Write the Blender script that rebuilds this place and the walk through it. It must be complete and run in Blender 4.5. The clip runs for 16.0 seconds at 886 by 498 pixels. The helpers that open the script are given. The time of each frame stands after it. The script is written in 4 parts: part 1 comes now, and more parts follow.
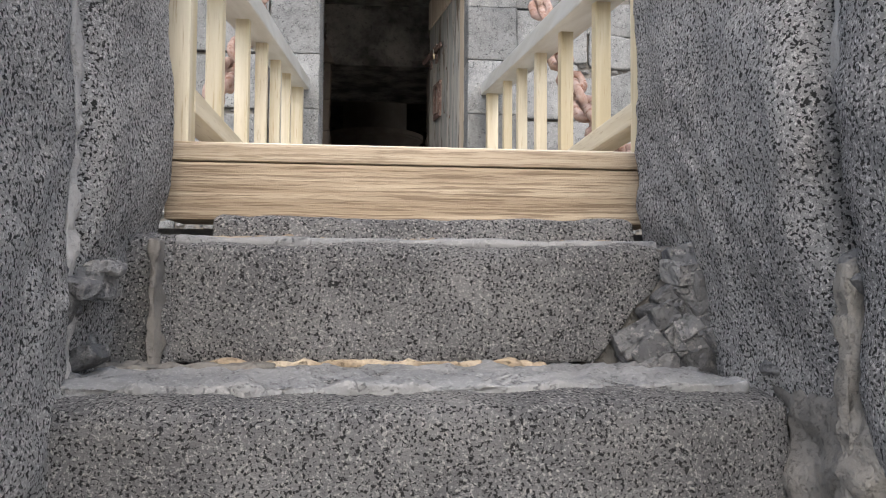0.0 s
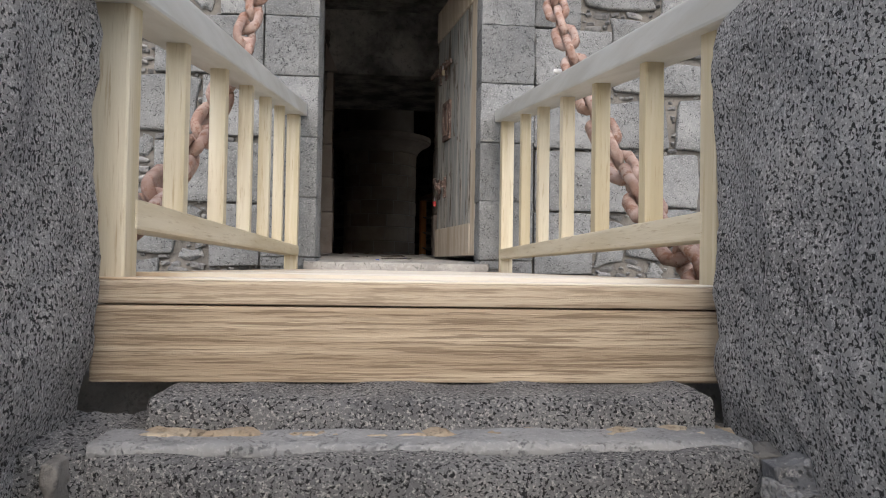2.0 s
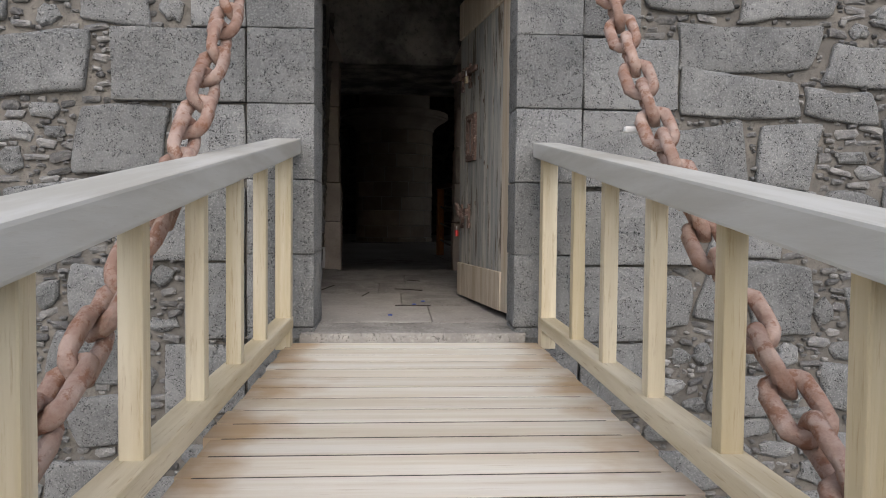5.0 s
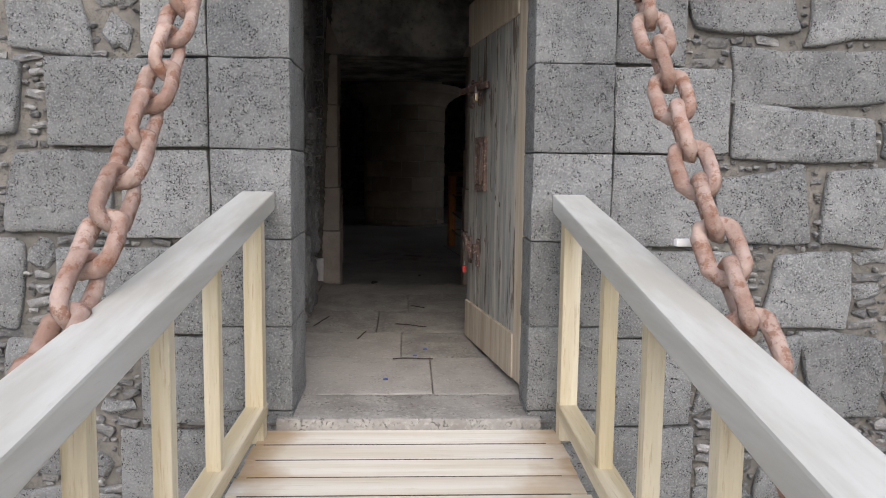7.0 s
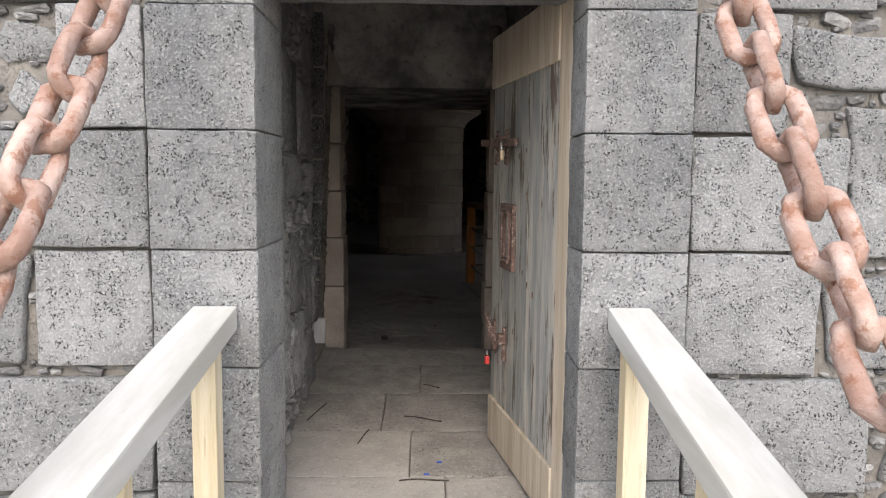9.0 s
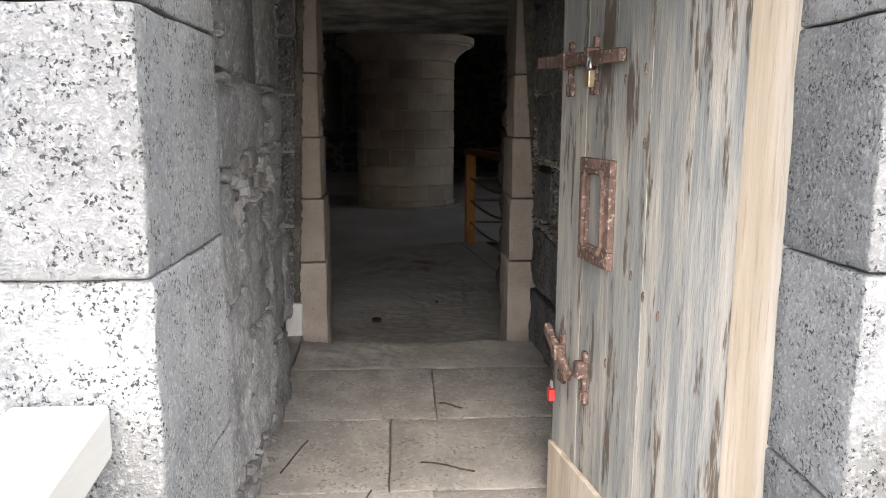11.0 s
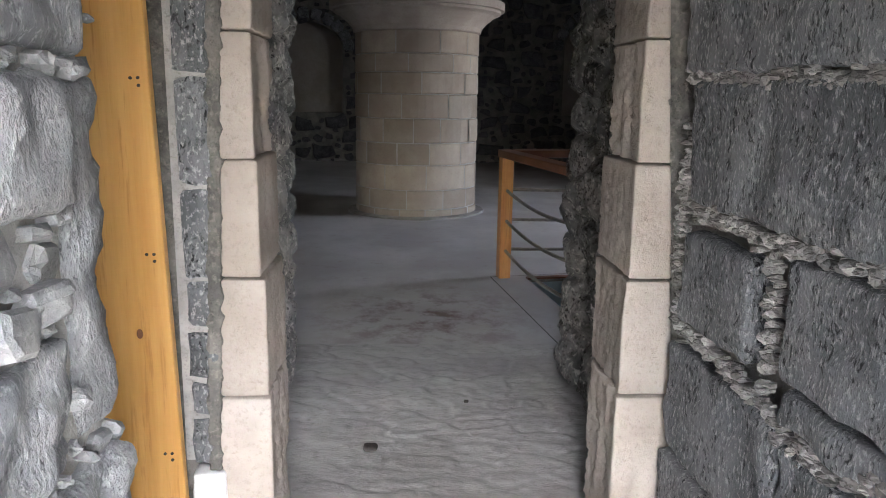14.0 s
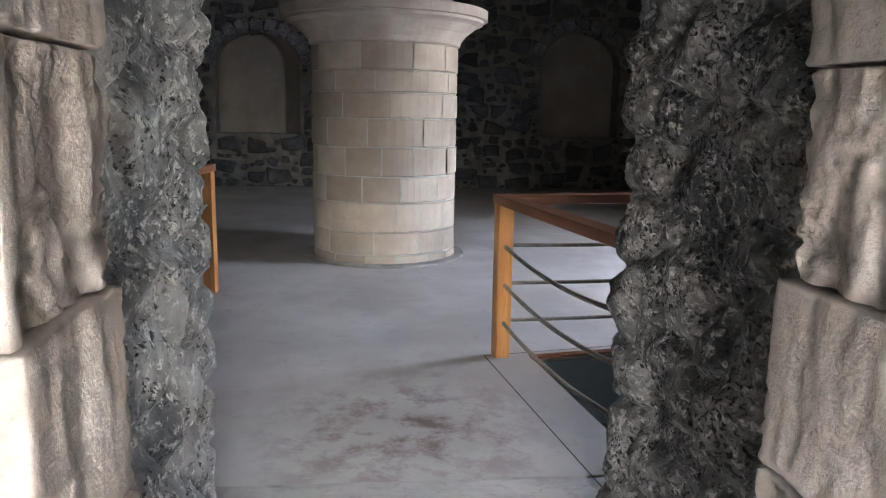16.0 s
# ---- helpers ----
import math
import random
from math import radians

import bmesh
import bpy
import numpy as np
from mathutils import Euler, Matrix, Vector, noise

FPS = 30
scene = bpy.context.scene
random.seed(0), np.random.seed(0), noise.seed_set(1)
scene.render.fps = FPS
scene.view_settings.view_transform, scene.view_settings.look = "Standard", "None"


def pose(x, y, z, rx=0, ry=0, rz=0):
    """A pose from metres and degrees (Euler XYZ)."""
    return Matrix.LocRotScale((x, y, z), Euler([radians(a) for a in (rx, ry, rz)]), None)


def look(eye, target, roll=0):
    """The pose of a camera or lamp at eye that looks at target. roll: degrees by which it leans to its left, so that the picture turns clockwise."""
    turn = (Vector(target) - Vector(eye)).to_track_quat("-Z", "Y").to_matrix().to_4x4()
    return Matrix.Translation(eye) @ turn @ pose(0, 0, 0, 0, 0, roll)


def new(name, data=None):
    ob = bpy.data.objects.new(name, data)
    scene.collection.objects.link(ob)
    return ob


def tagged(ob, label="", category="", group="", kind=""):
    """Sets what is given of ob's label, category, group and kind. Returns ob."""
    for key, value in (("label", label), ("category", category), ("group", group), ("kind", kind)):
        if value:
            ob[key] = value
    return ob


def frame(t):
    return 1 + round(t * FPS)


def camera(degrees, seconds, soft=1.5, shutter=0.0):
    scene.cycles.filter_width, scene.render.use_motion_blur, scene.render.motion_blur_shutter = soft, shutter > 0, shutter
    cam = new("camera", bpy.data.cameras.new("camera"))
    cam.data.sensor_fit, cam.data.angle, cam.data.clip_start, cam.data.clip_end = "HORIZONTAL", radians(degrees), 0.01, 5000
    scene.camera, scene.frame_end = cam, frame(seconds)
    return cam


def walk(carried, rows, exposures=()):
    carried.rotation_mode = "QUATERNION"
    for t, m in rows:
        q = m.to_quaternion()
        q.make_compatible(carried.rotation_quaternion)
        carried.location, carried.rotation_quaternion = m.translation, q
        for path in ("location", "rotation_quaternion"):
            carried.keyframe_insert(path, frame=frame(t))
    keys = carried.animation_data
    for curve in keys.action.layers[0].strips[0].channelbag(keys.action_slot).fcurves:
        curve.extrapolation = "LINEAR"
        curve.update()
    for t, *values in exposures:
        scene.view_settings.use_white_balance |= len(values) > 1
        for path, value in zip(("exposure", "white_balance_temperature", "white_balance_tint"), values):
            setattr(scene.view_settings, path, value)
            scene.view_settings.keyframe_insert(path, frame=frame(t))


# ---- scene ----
cam = camera(61.0, 16.0, soft=1.0)
PATH = [
    (0, (-0.158, 2.605, -0.327), (0.035, 4.594, -0.246), 0.4),
    (0.5, (-0.125, 2.708, -0.242), (0.065, 4.698, -0.165), 0.8),
    (1, (-0.101, 2.8, -0.125), (0.072, 4.792, -0.051), 1.0),
    (1.5, (-0.108, 2.905, -0.069), (0.066, 4.896, -0.005), 1.2),
    (2, (-0.137, 3.028, 0.016), (0.039, 5.019, 0.069), 0.9),
    (2.5, (-0.155, 3.113, 0.103), (0.024, 5.104, 0.138), 0.7),
    (3, (-0.143, 3.232, 0.149), (0.026, 5.225, 0.161), 0.6),
    (3.5, (-0.115, 3.406, 0.286), (0.028, 5.401, 0.28), 0.5),
    (4, (-0.164, 3.582, 0.398), (-0.012, 5.575, 0.36), 0.4),
    (6.3, (-0.042, 4.285, 0.894), (0.066, 6.276, 0.738), 0.9),
    (6.5, (-0.035, 4.35, 0.931), (0.073, 6.339, 0.754), 1.0),
    (7, (-0.024, 4.522, 1.112), (0.07, 6.509, 0.904), 0.7),
    (7.5, (-0.037, 4.757, 1.219), (0.055, 6.743, 1.001), 0.5),
    (8, (-0.056, 4.922, 1.397), (0.042, 6.91, 1.198), 0.1),
    (8.5, (-0.009, 5.104, 1.441), (0.066, 7.095, 1.269), 0.4),
    (9, (0.012, 5.35, 1.431), (0.057, 7.339, 1.233), 0.5),
    (9.2, (-0.023, 5.484, 1.428), (0.034, 7.471, 1.207), 0.4),
    (11.3, (-0.171, 6.886, 1.404), (-0.058, 8.851, 1.046), 0.2),
    (11.5, (-0.161, 7.046, 1.396), (-0.049, 9.009, 1.03), 0.2),
    (12, (-0.131, 7.42, 1.441), (-0.024, 9.382, 1.068), 0.8),
    (12.5, (-0.176, 7.782, 1.465), (-0.069, 9.744, 1.093), 0.8),
    (13, (-0.18, 8.09, 1.464), (-0.083, 10.051, 1.085), 0.7),
    (13.5, (-0.154, 8.444, 1.498), (-0.072, 10.404, 1.11), 0.9),
    (14, (-0.193, 8.784, 1.484), (-0.096, 10.741, 1.085), 0.9),
    (14.5, (-0.229, 9.102, 1.512), (-0.104, 11.056, 1.104), 0.7),
    (15, (-0.197, 9.459, 1.528), (-0.049, 11.41, 1.113), 0.9),
    (15.5, (-0.203, 9.778, 1.535), (-0.032, 11.73, 1.133), 1.3),
    (16, (-0.235, 10.096, 1.573), (-0.04, 12.053, 1.211), 1.0),
]
walk(cam, [(t, look(eye, target, roll)) for t, eye, target, roll in PATH],
     [(t, stops, kelvin, 10) for t, stops, kelvin in ((0, 0.8, 6150), (1.5, 0.55, 6150), (3, 0.25, 6200), (4.2, 0.0, 6200), (7, 0.35, 6100), (9.2, 1.15, 6200), (11.3, 2.35, 6100), (12, 2.75, 5950), (12.5, 3.2, 5850), (13.5, 4.15, 5750), (14.5, 4.65, 5500), (15.5, 4.9, 5450), (16, 5.6, 5550))])


# ---- world and lights ----
SUN_EL, SUN_ROT = radians(42), radians(180)
world = bpy.data.worlds.new("world")
scene.world = world
world.use_nodes = True
wn = world.node_tree
sky = wn.nodes.new("ShaderNodeTexSky")
sky.sky_type = "NISHITA"
sky.sun_disc = False
sky.sun_elevation, sky.sun_rotation = SUN_EL, SUN_ROT
sky.air_density, sky.dust_density = 1.0, 4.0
wn.links.new(sky.outputs[0], wn.nodes["Background"].inputs[0])
wn.nodes["Background"].inputs[1].default_value = 0.15
sun_data = bpy.data.lights.new("sun", "SUN")
sun_data.energy, sun_data.angle, sun_data.color = 1.5, radians(110), (1.0, 0.965, 0.93)
sun = new("sun", sun_data)
sun.matrix_world = look((-0.6, -5.3, 8.8), (0, 4.5, 0))


def window_lamp(name, m, w, h, watts):
    d = bpy.data.lights.new(name, "AREA")
    d.shape, d.size, d.size_y, d.energy, d.color = "RECTANGLE", w, h, watts, (1.0, 0.93, 0.85)
    ob = new(name, d)
    ob.matrix_world = m
    return ob


window_lamp("window_light", look((4.5, 15.9, 1.95), (1.3, 15.6, 0.1)), 1.2, 1.4, 2.8).data.spread = radians(150)


# ---- materials ----
def material(name, c1, c2, c3, scale=4.0, fine=60.0, stretch=(1, 1, 1), pits=0.0, pit_scale=90.0, bump=0.5, depth=0.01,
             rough=0.9, metal=0.0, vary=0.12, island=False, fine_mix=0.6, spots=(0.5, 0.72), pit_gate=(0.42, 0.6), hole_cut=(0.46, 0.37), hole_dark=0.45):
    """Two-scale procedural surface: broad patches, fine grain, optional pits, and a shift per piece."""
    m = bpy.data.materials.new(name)
    m.use_nodes = True
    nt = m.node_tree
    n, ln = nt.nodes, nt.links
    bsdf = n["Principled BSDF"]
    geo = n.new("ShaderNodeNewGeometry")
    mapping = n.new("ShaderNodeMapping")
    mapping.inputs["Scale"].default_value = stretch
    ln.new(geo.outputs["Position"], mapping.inputs["Vector"])
    if island:
        pick = geo.outputs["Random Per Island"]
    else:
        pick = n.new("ShaderNodeObjectInfo").outputs["Random"]
    # shift the grain from piece to piece
    off = n.new("ShaderNodeVectorMath")
    off.operation = "SCALE"
    off.inputs[0].default_value = (3.1, 5.7, 4.3)
    ln.new(pick, off.inputs["Scale"])
    add = n.new("ShaderNodeVectorMath")
    ln.new(mapping.outputs[0], add.inputs[0])
    ln.new(off.outputs[0], add.inputs[1])

    def tex(kind, sc, **kw):
        t = n.new(kind)
        t.inputs["Scale"].default_value = sc
        for key, v in kw.items():
            t.inputs[key].default_value = v
        ln.new(add.outputs[0], t.inputs["Vector"])
        return t

    def ramp(src, a, b):
        r = n.new("ShaderNodeMapRange")
        r.interpolation_type = "SMOOTHSTEP"
        r.inputs["From Min"].default_value, r.inputs["From Max"].default_value = a, b
        ln.new(src, r.inputs["Value"])
        return r.outputs[0]

    def mix(fac, a, b):
        x = n.new("ShaderNodeMix")
        x.data_type = "RGBA"
        for slot, v in ((0, fac), (6, a), (7, b)):
            if isinstance(v, (tuple, float, int)):
                x.inputs[slot].default_value = (*v, 1) if isinstance(v, tuple) else v
            else:
                ln.new(v, x.inputs[slot])
        return x.outputs[2]

    def times(a, k):
        x = n.new("ShaderNodeMath")
        x.operation = "MULTIPLY"
        ln.new(a, x.inputs[0])
        if isinstance(k, (int, float)):
            x.inputs[1].default_value = k
        else:
            ln.new(k, x.inputs[1])
        return x.outputs[0]

    def plus(a, b):
        x = n.new("ShaderNodeMath")
        ln.new(a, x.inputs[0])
        ln.new(b, x.inputs[1])
        return x.outputs[0]

    broad = tex("ShaderNodeTexNoise", scale, Detail=5.0, Roughness=0.6)
    grain = tex("ShaderNodeTexNoise", fine, Detail=5.0, Roughness=0.7)
    col = mix(ramp(broad.outputs["Fac"], 0.35, 0.68), c1, c2)
    col = mix(times(ramp(grain.outputs["Fac"], *spots), fine_mix), col, c3)
    height = plus(times(broad.outputs["Fac"], 0.6), times(grain.outputs["Fac"], 0.5))
    if pits:
        pocks = tex("ShaderNodeTexNoise", pit_scale * 1.5, Detail=4.0, Roughness=0.6, Distortion=0.4)
        hole = ramp(pocks.outputs["Fac"], *hole_cut)
        gate = tex("ShaderNodeTexNoise", pit_scale * 0.25, Detail=2.0)
        hole = times(hole, ramp(gate.outputs["Fac"], *pit_gate))
        dark = tuple(v * hole_dark for v in c1)
        col = mix(times(hole, min(1.0, pits)), col, dark)
        height = plus(height, times(hole, -0.9 * pits))
    hsv = n.new("ShaderNodeHueSaturation")
    ln.new(col, hsv.inputs["Color"])
    v = n.new("ShaderNodeMapRange")
    v.inputs["To Min"].default_value, v.inputs["To Max"].default_value = 1 - vary, 1 + vary
    ln.new(pick, v.inputs["Value"])
    ln.new(v.outputs[0], hsv.inputs["Value"])
    ln.new(hsv.outputs[0], bsdf.inputs["Base Color"])
    b = n.new("ShaderNodeBump")
    b.inputs["Strength"].default_value, b.inputs["Distance"].default_value = bump, depth
    ln.new(height, b.inputs["Height"])
    ln.new(b.outputs[0], bsdf.inputs["Normal"])
    bsdf.inputs["Roughness"].default_value, bsdf.inputs["Metallic"].default_value = rough, metal
    return m


BASALT = material("basalt", (0.225, 0.23, 0.23), (0.335, 0.338, 0.335), (0.50, 0.50, 0.485), 3.0, 110, pits=0.95, pit_scale=98, bump=1.0, depth=0.03, vary=0.18, spots=(0.48, 0.65), fine_mix=0.62, pit_gate=(0.44, 0.58), hole_cut=(0.445, 0.40), hole_dark=0.2)
BASALT_TOOLED = material("tooled_basalt", (0.21, 0.215, 0.22), (0.35, 0.35, 0.35), (0.55, 0.55, 0.54), 4.0, 60, stretch=(1.4, 1.4, 0.55), pits=0.55, pit_scale=95, bump=1.0, depth=0.03, vary=0.2, spots=(0.5, 0.64), fine_mix=0.6, pit_gate=(0.42, 0.56))
BASALT_NEAR = material("coarse_basalt", (0.40, 0.39, 0.38), (0.58, 0.57, 0.555), (0.90, 0.88, 0.86), 3.0, 170, pits=1.0, pit_scale=112, bump=1.0, depth=0.05, vary=0.06, spots=(0.51, 0.60), fine_mix=0.9, pit_gate=(0.16, 0.36), hole_cut=(0.475, 0.425), hole_dark=0.1)
BASALT_STEP = material("step_basalt", (0.20, 0.20, 0.203), (0.34, 0.335, 0.33), (0.68, 0.66, 0.63), 4.0, 190, pits=1.0, pit_scale=125, bump=1.0, depth=0.045, vary=0.12, spots=(0.53, 0.61), fine_mix=0.85, pit_gate=(0.24, 0.46), hole_cut=(0.465, 0.42), hole_dark=0.14)
TREAD = material("worn_tread", (0.20, 0.202, 0.205), (0.285, 0.283, 0.28), (0.40, 0.395, 0.385), 5.0, 110, pits=0.6, pit_scale=100, bump=0.9, depth=0.014, vary=0.03, spots=(0.5, 0.66), fine_mix=0.5, pit_gate=(0.44, 0.58), hole_dark=0.45)
BROKEN = material("broken_basalt", (0.105, 0.106, 0.11), (0.19, 0.187, 0.183), (0.36, 0.345, 0.325), 8.0, 60, pits=0.5, pit_scale=90, bump=1.0, depth=0.02, vary=0.3, spots=(0.52, 0.66), fine_mix=0.6)
RUBBLE = material("rubble_stone", (0.15, 0.15, 0.152), (0.28, 0.273, 0.26), (0.42, 0.41, 0.385), 9.0, 80, pits=0.4, bump=0.9, depth=0.014, vary=0.42, island=True)
RUBBLE_PALE = material("pale_rubble_stone", (0.18, 0.18, 0.18), (0.30, 0.295, 0.285), (0.42, 0.40, 0.385), 9.0, 80, pits=0.3, bump=0.8, depth=0.012, vary=0.3, island=True)
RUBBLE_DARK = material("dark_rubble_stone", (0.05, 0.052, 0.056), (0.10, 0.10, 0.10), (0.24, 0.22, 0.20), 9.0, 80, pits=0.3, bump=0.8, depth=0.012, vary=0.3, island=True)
DARK_BASALT = material("dark_basalt", (0.13, 0.135, 0.138), (0.25, 0.255, 0.257), (0.55, 0.545, 0.53), 4.0, 85, stretch=(1, 1.3, 0.6), pits=1.0, pit_scale=60, bump=1.0, depth=0.03, vary=0.18, spots=(0.52, 0.62), fine_mix=0.65, hole_dark=0.25)
MORTAR = material("lime_mortar", (0.17, 0.16, 0.145), (0.27, 0.25, 0.22), (0.12, 0.115, 0.105), 6.0, 50, pits=0.3, bump=0.9, depth=0.02)
SANDY = material("sandy_mortar", (0.36, 0.28, 0.19), (0.50, 0.42, 0.31), (0.24, 0.20, 0.16), 9.0, 60, pits=0.5, bump=1.0, depth=0.02)
MORTAR_PALE = material("pale_mortar", (0.36, 0.345, 0.32), (0.50, 0.475, 0.44), (0.24, 0.22, 0.19), 8.0, 70, pits=0.3, bump=0.9, depth=0.012)
CRUMB = material("mortar_crumb", (0.20, 0.19, 0.175), (0.34, 0.32, 0.295), (0.50, 0.475, 0.44), 9.0, 70, pits=0.4, bump=0.9, depth=0.012, vary=0.4, island=True)
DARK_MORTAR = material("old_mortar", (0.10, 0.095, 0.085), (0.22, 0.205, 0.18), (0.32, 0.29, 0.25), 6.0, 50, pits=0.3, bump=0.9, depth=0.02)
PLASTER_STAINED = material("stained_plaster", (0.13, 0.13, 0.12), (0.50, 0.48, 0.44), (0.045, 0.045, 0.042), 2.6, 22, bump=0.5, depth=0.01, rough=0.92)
PLASTER = material("beige_plaster", (0.29, 0.255, 0.215), (0.38, 0.335, 0.285), (0.24, 0.21, 0.18), 2.0, 40, bump=0.4, depth=0.008)
SANDSTONE = material("pink_sandstone", (0.37, 0.315, 0.265), (0.46, 0.405, 0.35), (0.29, 0.24, 0.20), 3.5, 65, pits=0.15, pit_scale=110, bump=0.8, depth=0.01, vary=0.09, pit_gate=(0.55, 0.65))
SANDSTONE_WORN = material("weathered_sandstone", (0.25, 0.21, 0.17), (0.38, 0.32, 0.26), (0.17, 0.145, 0.12), 6.0, 45, stretch=(1.6, 1.6, 0.35), pits=0.2, bump=1.0, depth=0.02, vary=0.08)
COLUMN_STONE = material("column_sandstone", (0.30, 0.245, 0.195), (0.39, 0.33, 0.262), (0.27, 0.22, 0.175), 3.0, 50, pits=0.12, pit_scale=110, bump=0.4, depth=0.006, vary=0.17)
CONCRETE = material("passage_paving", (0.33, 0.31, 0.285), (0.44, 0.42, 0.39), (0.54, 0.515, 0.48), 2.6, 45, pits=0.4, pit_scale=60, bump=0.7, depth=0.012, vary=0.04)
ROUGH_SLAB = material("dressed_paving", (0.27, 0.255, 0.235), (0.41, 0.39, 0.36), (0.53, 0.51, 0.47), 6.0, 38, pits=0.7, pit_scale=48, bump=1.0, depth=0.018, vary=0.04)
ROOM_FLOOR = material("stained_concrete", (0.30, 0.28, 0.265), (0.40, 0.385, 0.37), (0.23, 0.19, 0.17), 1.1, 9, bump=0.25, depth=0.006, rough=0.75, spots=(0.55, 0.75), fine_mix=0.5)
LAVA_FLOOR = material("worn_slate", (0.29, 0.275, 0.26), (0.40, 0.38, 0.36), (0.20, 0.185, 0.17), 2.0, 30, stretch=(0.6, 1.2, 1), bump=0.9, depth=0.014, vary=0.06)
DECK = material("bleached_deck_wood", (0.66, 0.595, 0.48), (0.80, 0.765, 0.69), (0.44, 0.34, 0.23), 2.4, 26, stretch=(0.25, 5, 5), bump=0.45, depth=0.004, rough=0.7, vary=0.09, spots=(0.56, 0.75))
BEAM = material("grained_beam_wood", (0.34, 0.262, 0.175), (0.49, 0.40, 0.285), (0.16, 0.11, 0.066), 1.6, 9, stretch=(0.6, 6, 22), bump=1.0, depth=0.008, rough=0.75, vary=0.05, spots=(0.50, 0.56), fine_mix=0.7)
FRONT_PLANK = material("worn_front_plank", (0.36, 0.285, 0.20), (0.50, 0.42, 0.31), (0.22, 0.165, 0.11), 2.2, 20, stretch=(0.4, 6, 12), bump=0.8, depth=0.007, rough=0.75, vary=0.03, spots=(0.5, 0.6), fine_mix=0.7)
RAIL_Z = material("cream_painted_post", (0.50, 0.42, 0.265), (0.68, 0.61, 0.46), (0.36, 0.255, 0.13), 2.2, 24, stretch=(5, 5, 0.3), bump=0.6, depth=0.004, rough=0.6, vary=0.05, spots=(0.54, 0.7))
RAIL_Y = material("cream_painted_rail", (0.50, 0.42, 0.265), (0.68, 0.61, 0.46), (0.36, 0.255, 0.13), 2.2, 24, stretch=(5, 0.3, 5), bump=0.6, depth=0.004, rough=0.6, vary=0.04, spots=(0.54, 0.7))
RAIL_TOP = material("weathered_handrail", (0.46, 0.45, 0.405), (0.58, 0.578, 0.545), (0.40, 0.36, 0.28), 2.6, 24, stretch=(4, 0.35, 4), bump=0.35, depth=0.003, rough=0.55, vary=0.04, spots=(0.58, 0.8))
PINE = material("varnished_pine", (0.58, 0.30, 0.075), (0.70, 0.42, 0.14), (0.42, 0.18, 0.04), 2.2, 9, stretch=(6, 6, 0.35), bump=0.15, depth=0.002, rough=0.4, vary=0.04, spots=(0.56, 0.7))
MASONRY = material("sooty_masonry", (0.10, 0.097, 0.092), (0.30, 0.28, 0.25), (0.52, 0.475, 0.42), 4.0, 28, pits=0.8, pit_scale=45, bump=1.0, depth=0.03, spots=(0.52, 0.63), fine_mix=0.75, hole_dark=0.25)
TEAK = material("varnished_handrail", (0.16, 0.062, 0.03), (0.24, 0.10, 0.05), (0.10, 0.04, 0.02), 3.0, 24, stretch=(1, 1, 1), bump=0.15, depth=0.002, rough=0.4, vary=0.08)
POST_WOOD = material("varnished_post", (0.42, 0.17, 0.045), (0.54, 0.26, 0.08), (0.26, 0.09, 0.025), 3.0, 16, stretch=(6, 6, 0.4), bump=0.15, depth=0.002, rough=0.4, vary=0.05)
ROPE = material("grey_rope", (0.20, 0.175, 0.145), (0.28, 0.25, 0.21), (0.12, 0.10, 0.085), 40, 160, bump=0.9, depth=0.006)
RUST = material("rusted_iron", (0.28, 0.175, 0.135), (0.42, 0.32, 0.275), (0.20, 0.082, 0.04), 12.0, 26, bump=1.0, depth=0.014, rough=0.9, metal=0.05, vary=0.13, spots=(0.51, 0.62), fine_mix=0.7)
RUST_DARK = material("dark_rusted_iron", (0.085, 0.055, 0.046), (0.19, 0.12, 0.095), (0.40, 0.33, 0.29), 16.0, 60, bump=1.0, depth=0.008, rough=0.85, metal=0.1, vary=0.1, spots=(0.54, 0.64), fine_mix=0.8)
DOOR_PAINT = material("flaking_white_paint", (0.25, 0.26, 0.255), (0.45, 0.42, 0.365), (0.095, 0.07, 0.048), 2.4, 2.6, stretch=(6, 6, 0.85), bump=1.0, depth=0.012, rough=0.78, vary=0.12, spots=(0.54, 0.61), fine_mix=0.9)
DOOR_WOOD = material("bare_door_wood", (0.42, 0.35, 0.26), (0.57, 0.51, 0.42), (0.28, 0.19, 0.12), 2.6, 14, stretch=(6, 6, 0.4), bump=0.5, depth=0.005, rough=0.75, vary=0.06)
BRASS = material("brass_padlock", (0.36, 0.29, 0.19), (0.46, 0.38, 0.26), (0.30, 0.21, 0.10), 8, 60, bump=0.2, depth=0.002, rough=0.4, metal=0.8)
STEEL = material("bright_steel", (0.55, 0.55, 0.55), (0.62, 0.62, 0.62), (0.45, 0.45, 0.45), 8, 60, bump=0.1, depth=0.002, rough=0.3, metal=1.0)
WHITE = material("white_paint", (0.74, 0.74, 0.73), (0.80, 0.80, 0.79), (0.62, 0.61, 0.58), 5, 50, bump=0.4, depth=0.005)
EARTH = material("gravel_ground", (0.27, 0.24, 0.20), (0.36, 0.33, 0.28), (0.12, 0.105, 0.09), 0.8, 30, pits=0.5, pit_scale=25, bump=1.0, depth=0.03)
DARK_BIT = material("dark_debris_and_gap_shade", (0.05, 0.04, 0.035), (0.09, 0.075, 0.06), (0.03, 0.025, 0.02), 20, 90)
BLUE_BIT = material("blue_plastic", (0.04, 0.09, 0.42), (0.06, 0.12, 0.50), (0.04, 0.08, 0.35), 20, 90, rough=0.4)
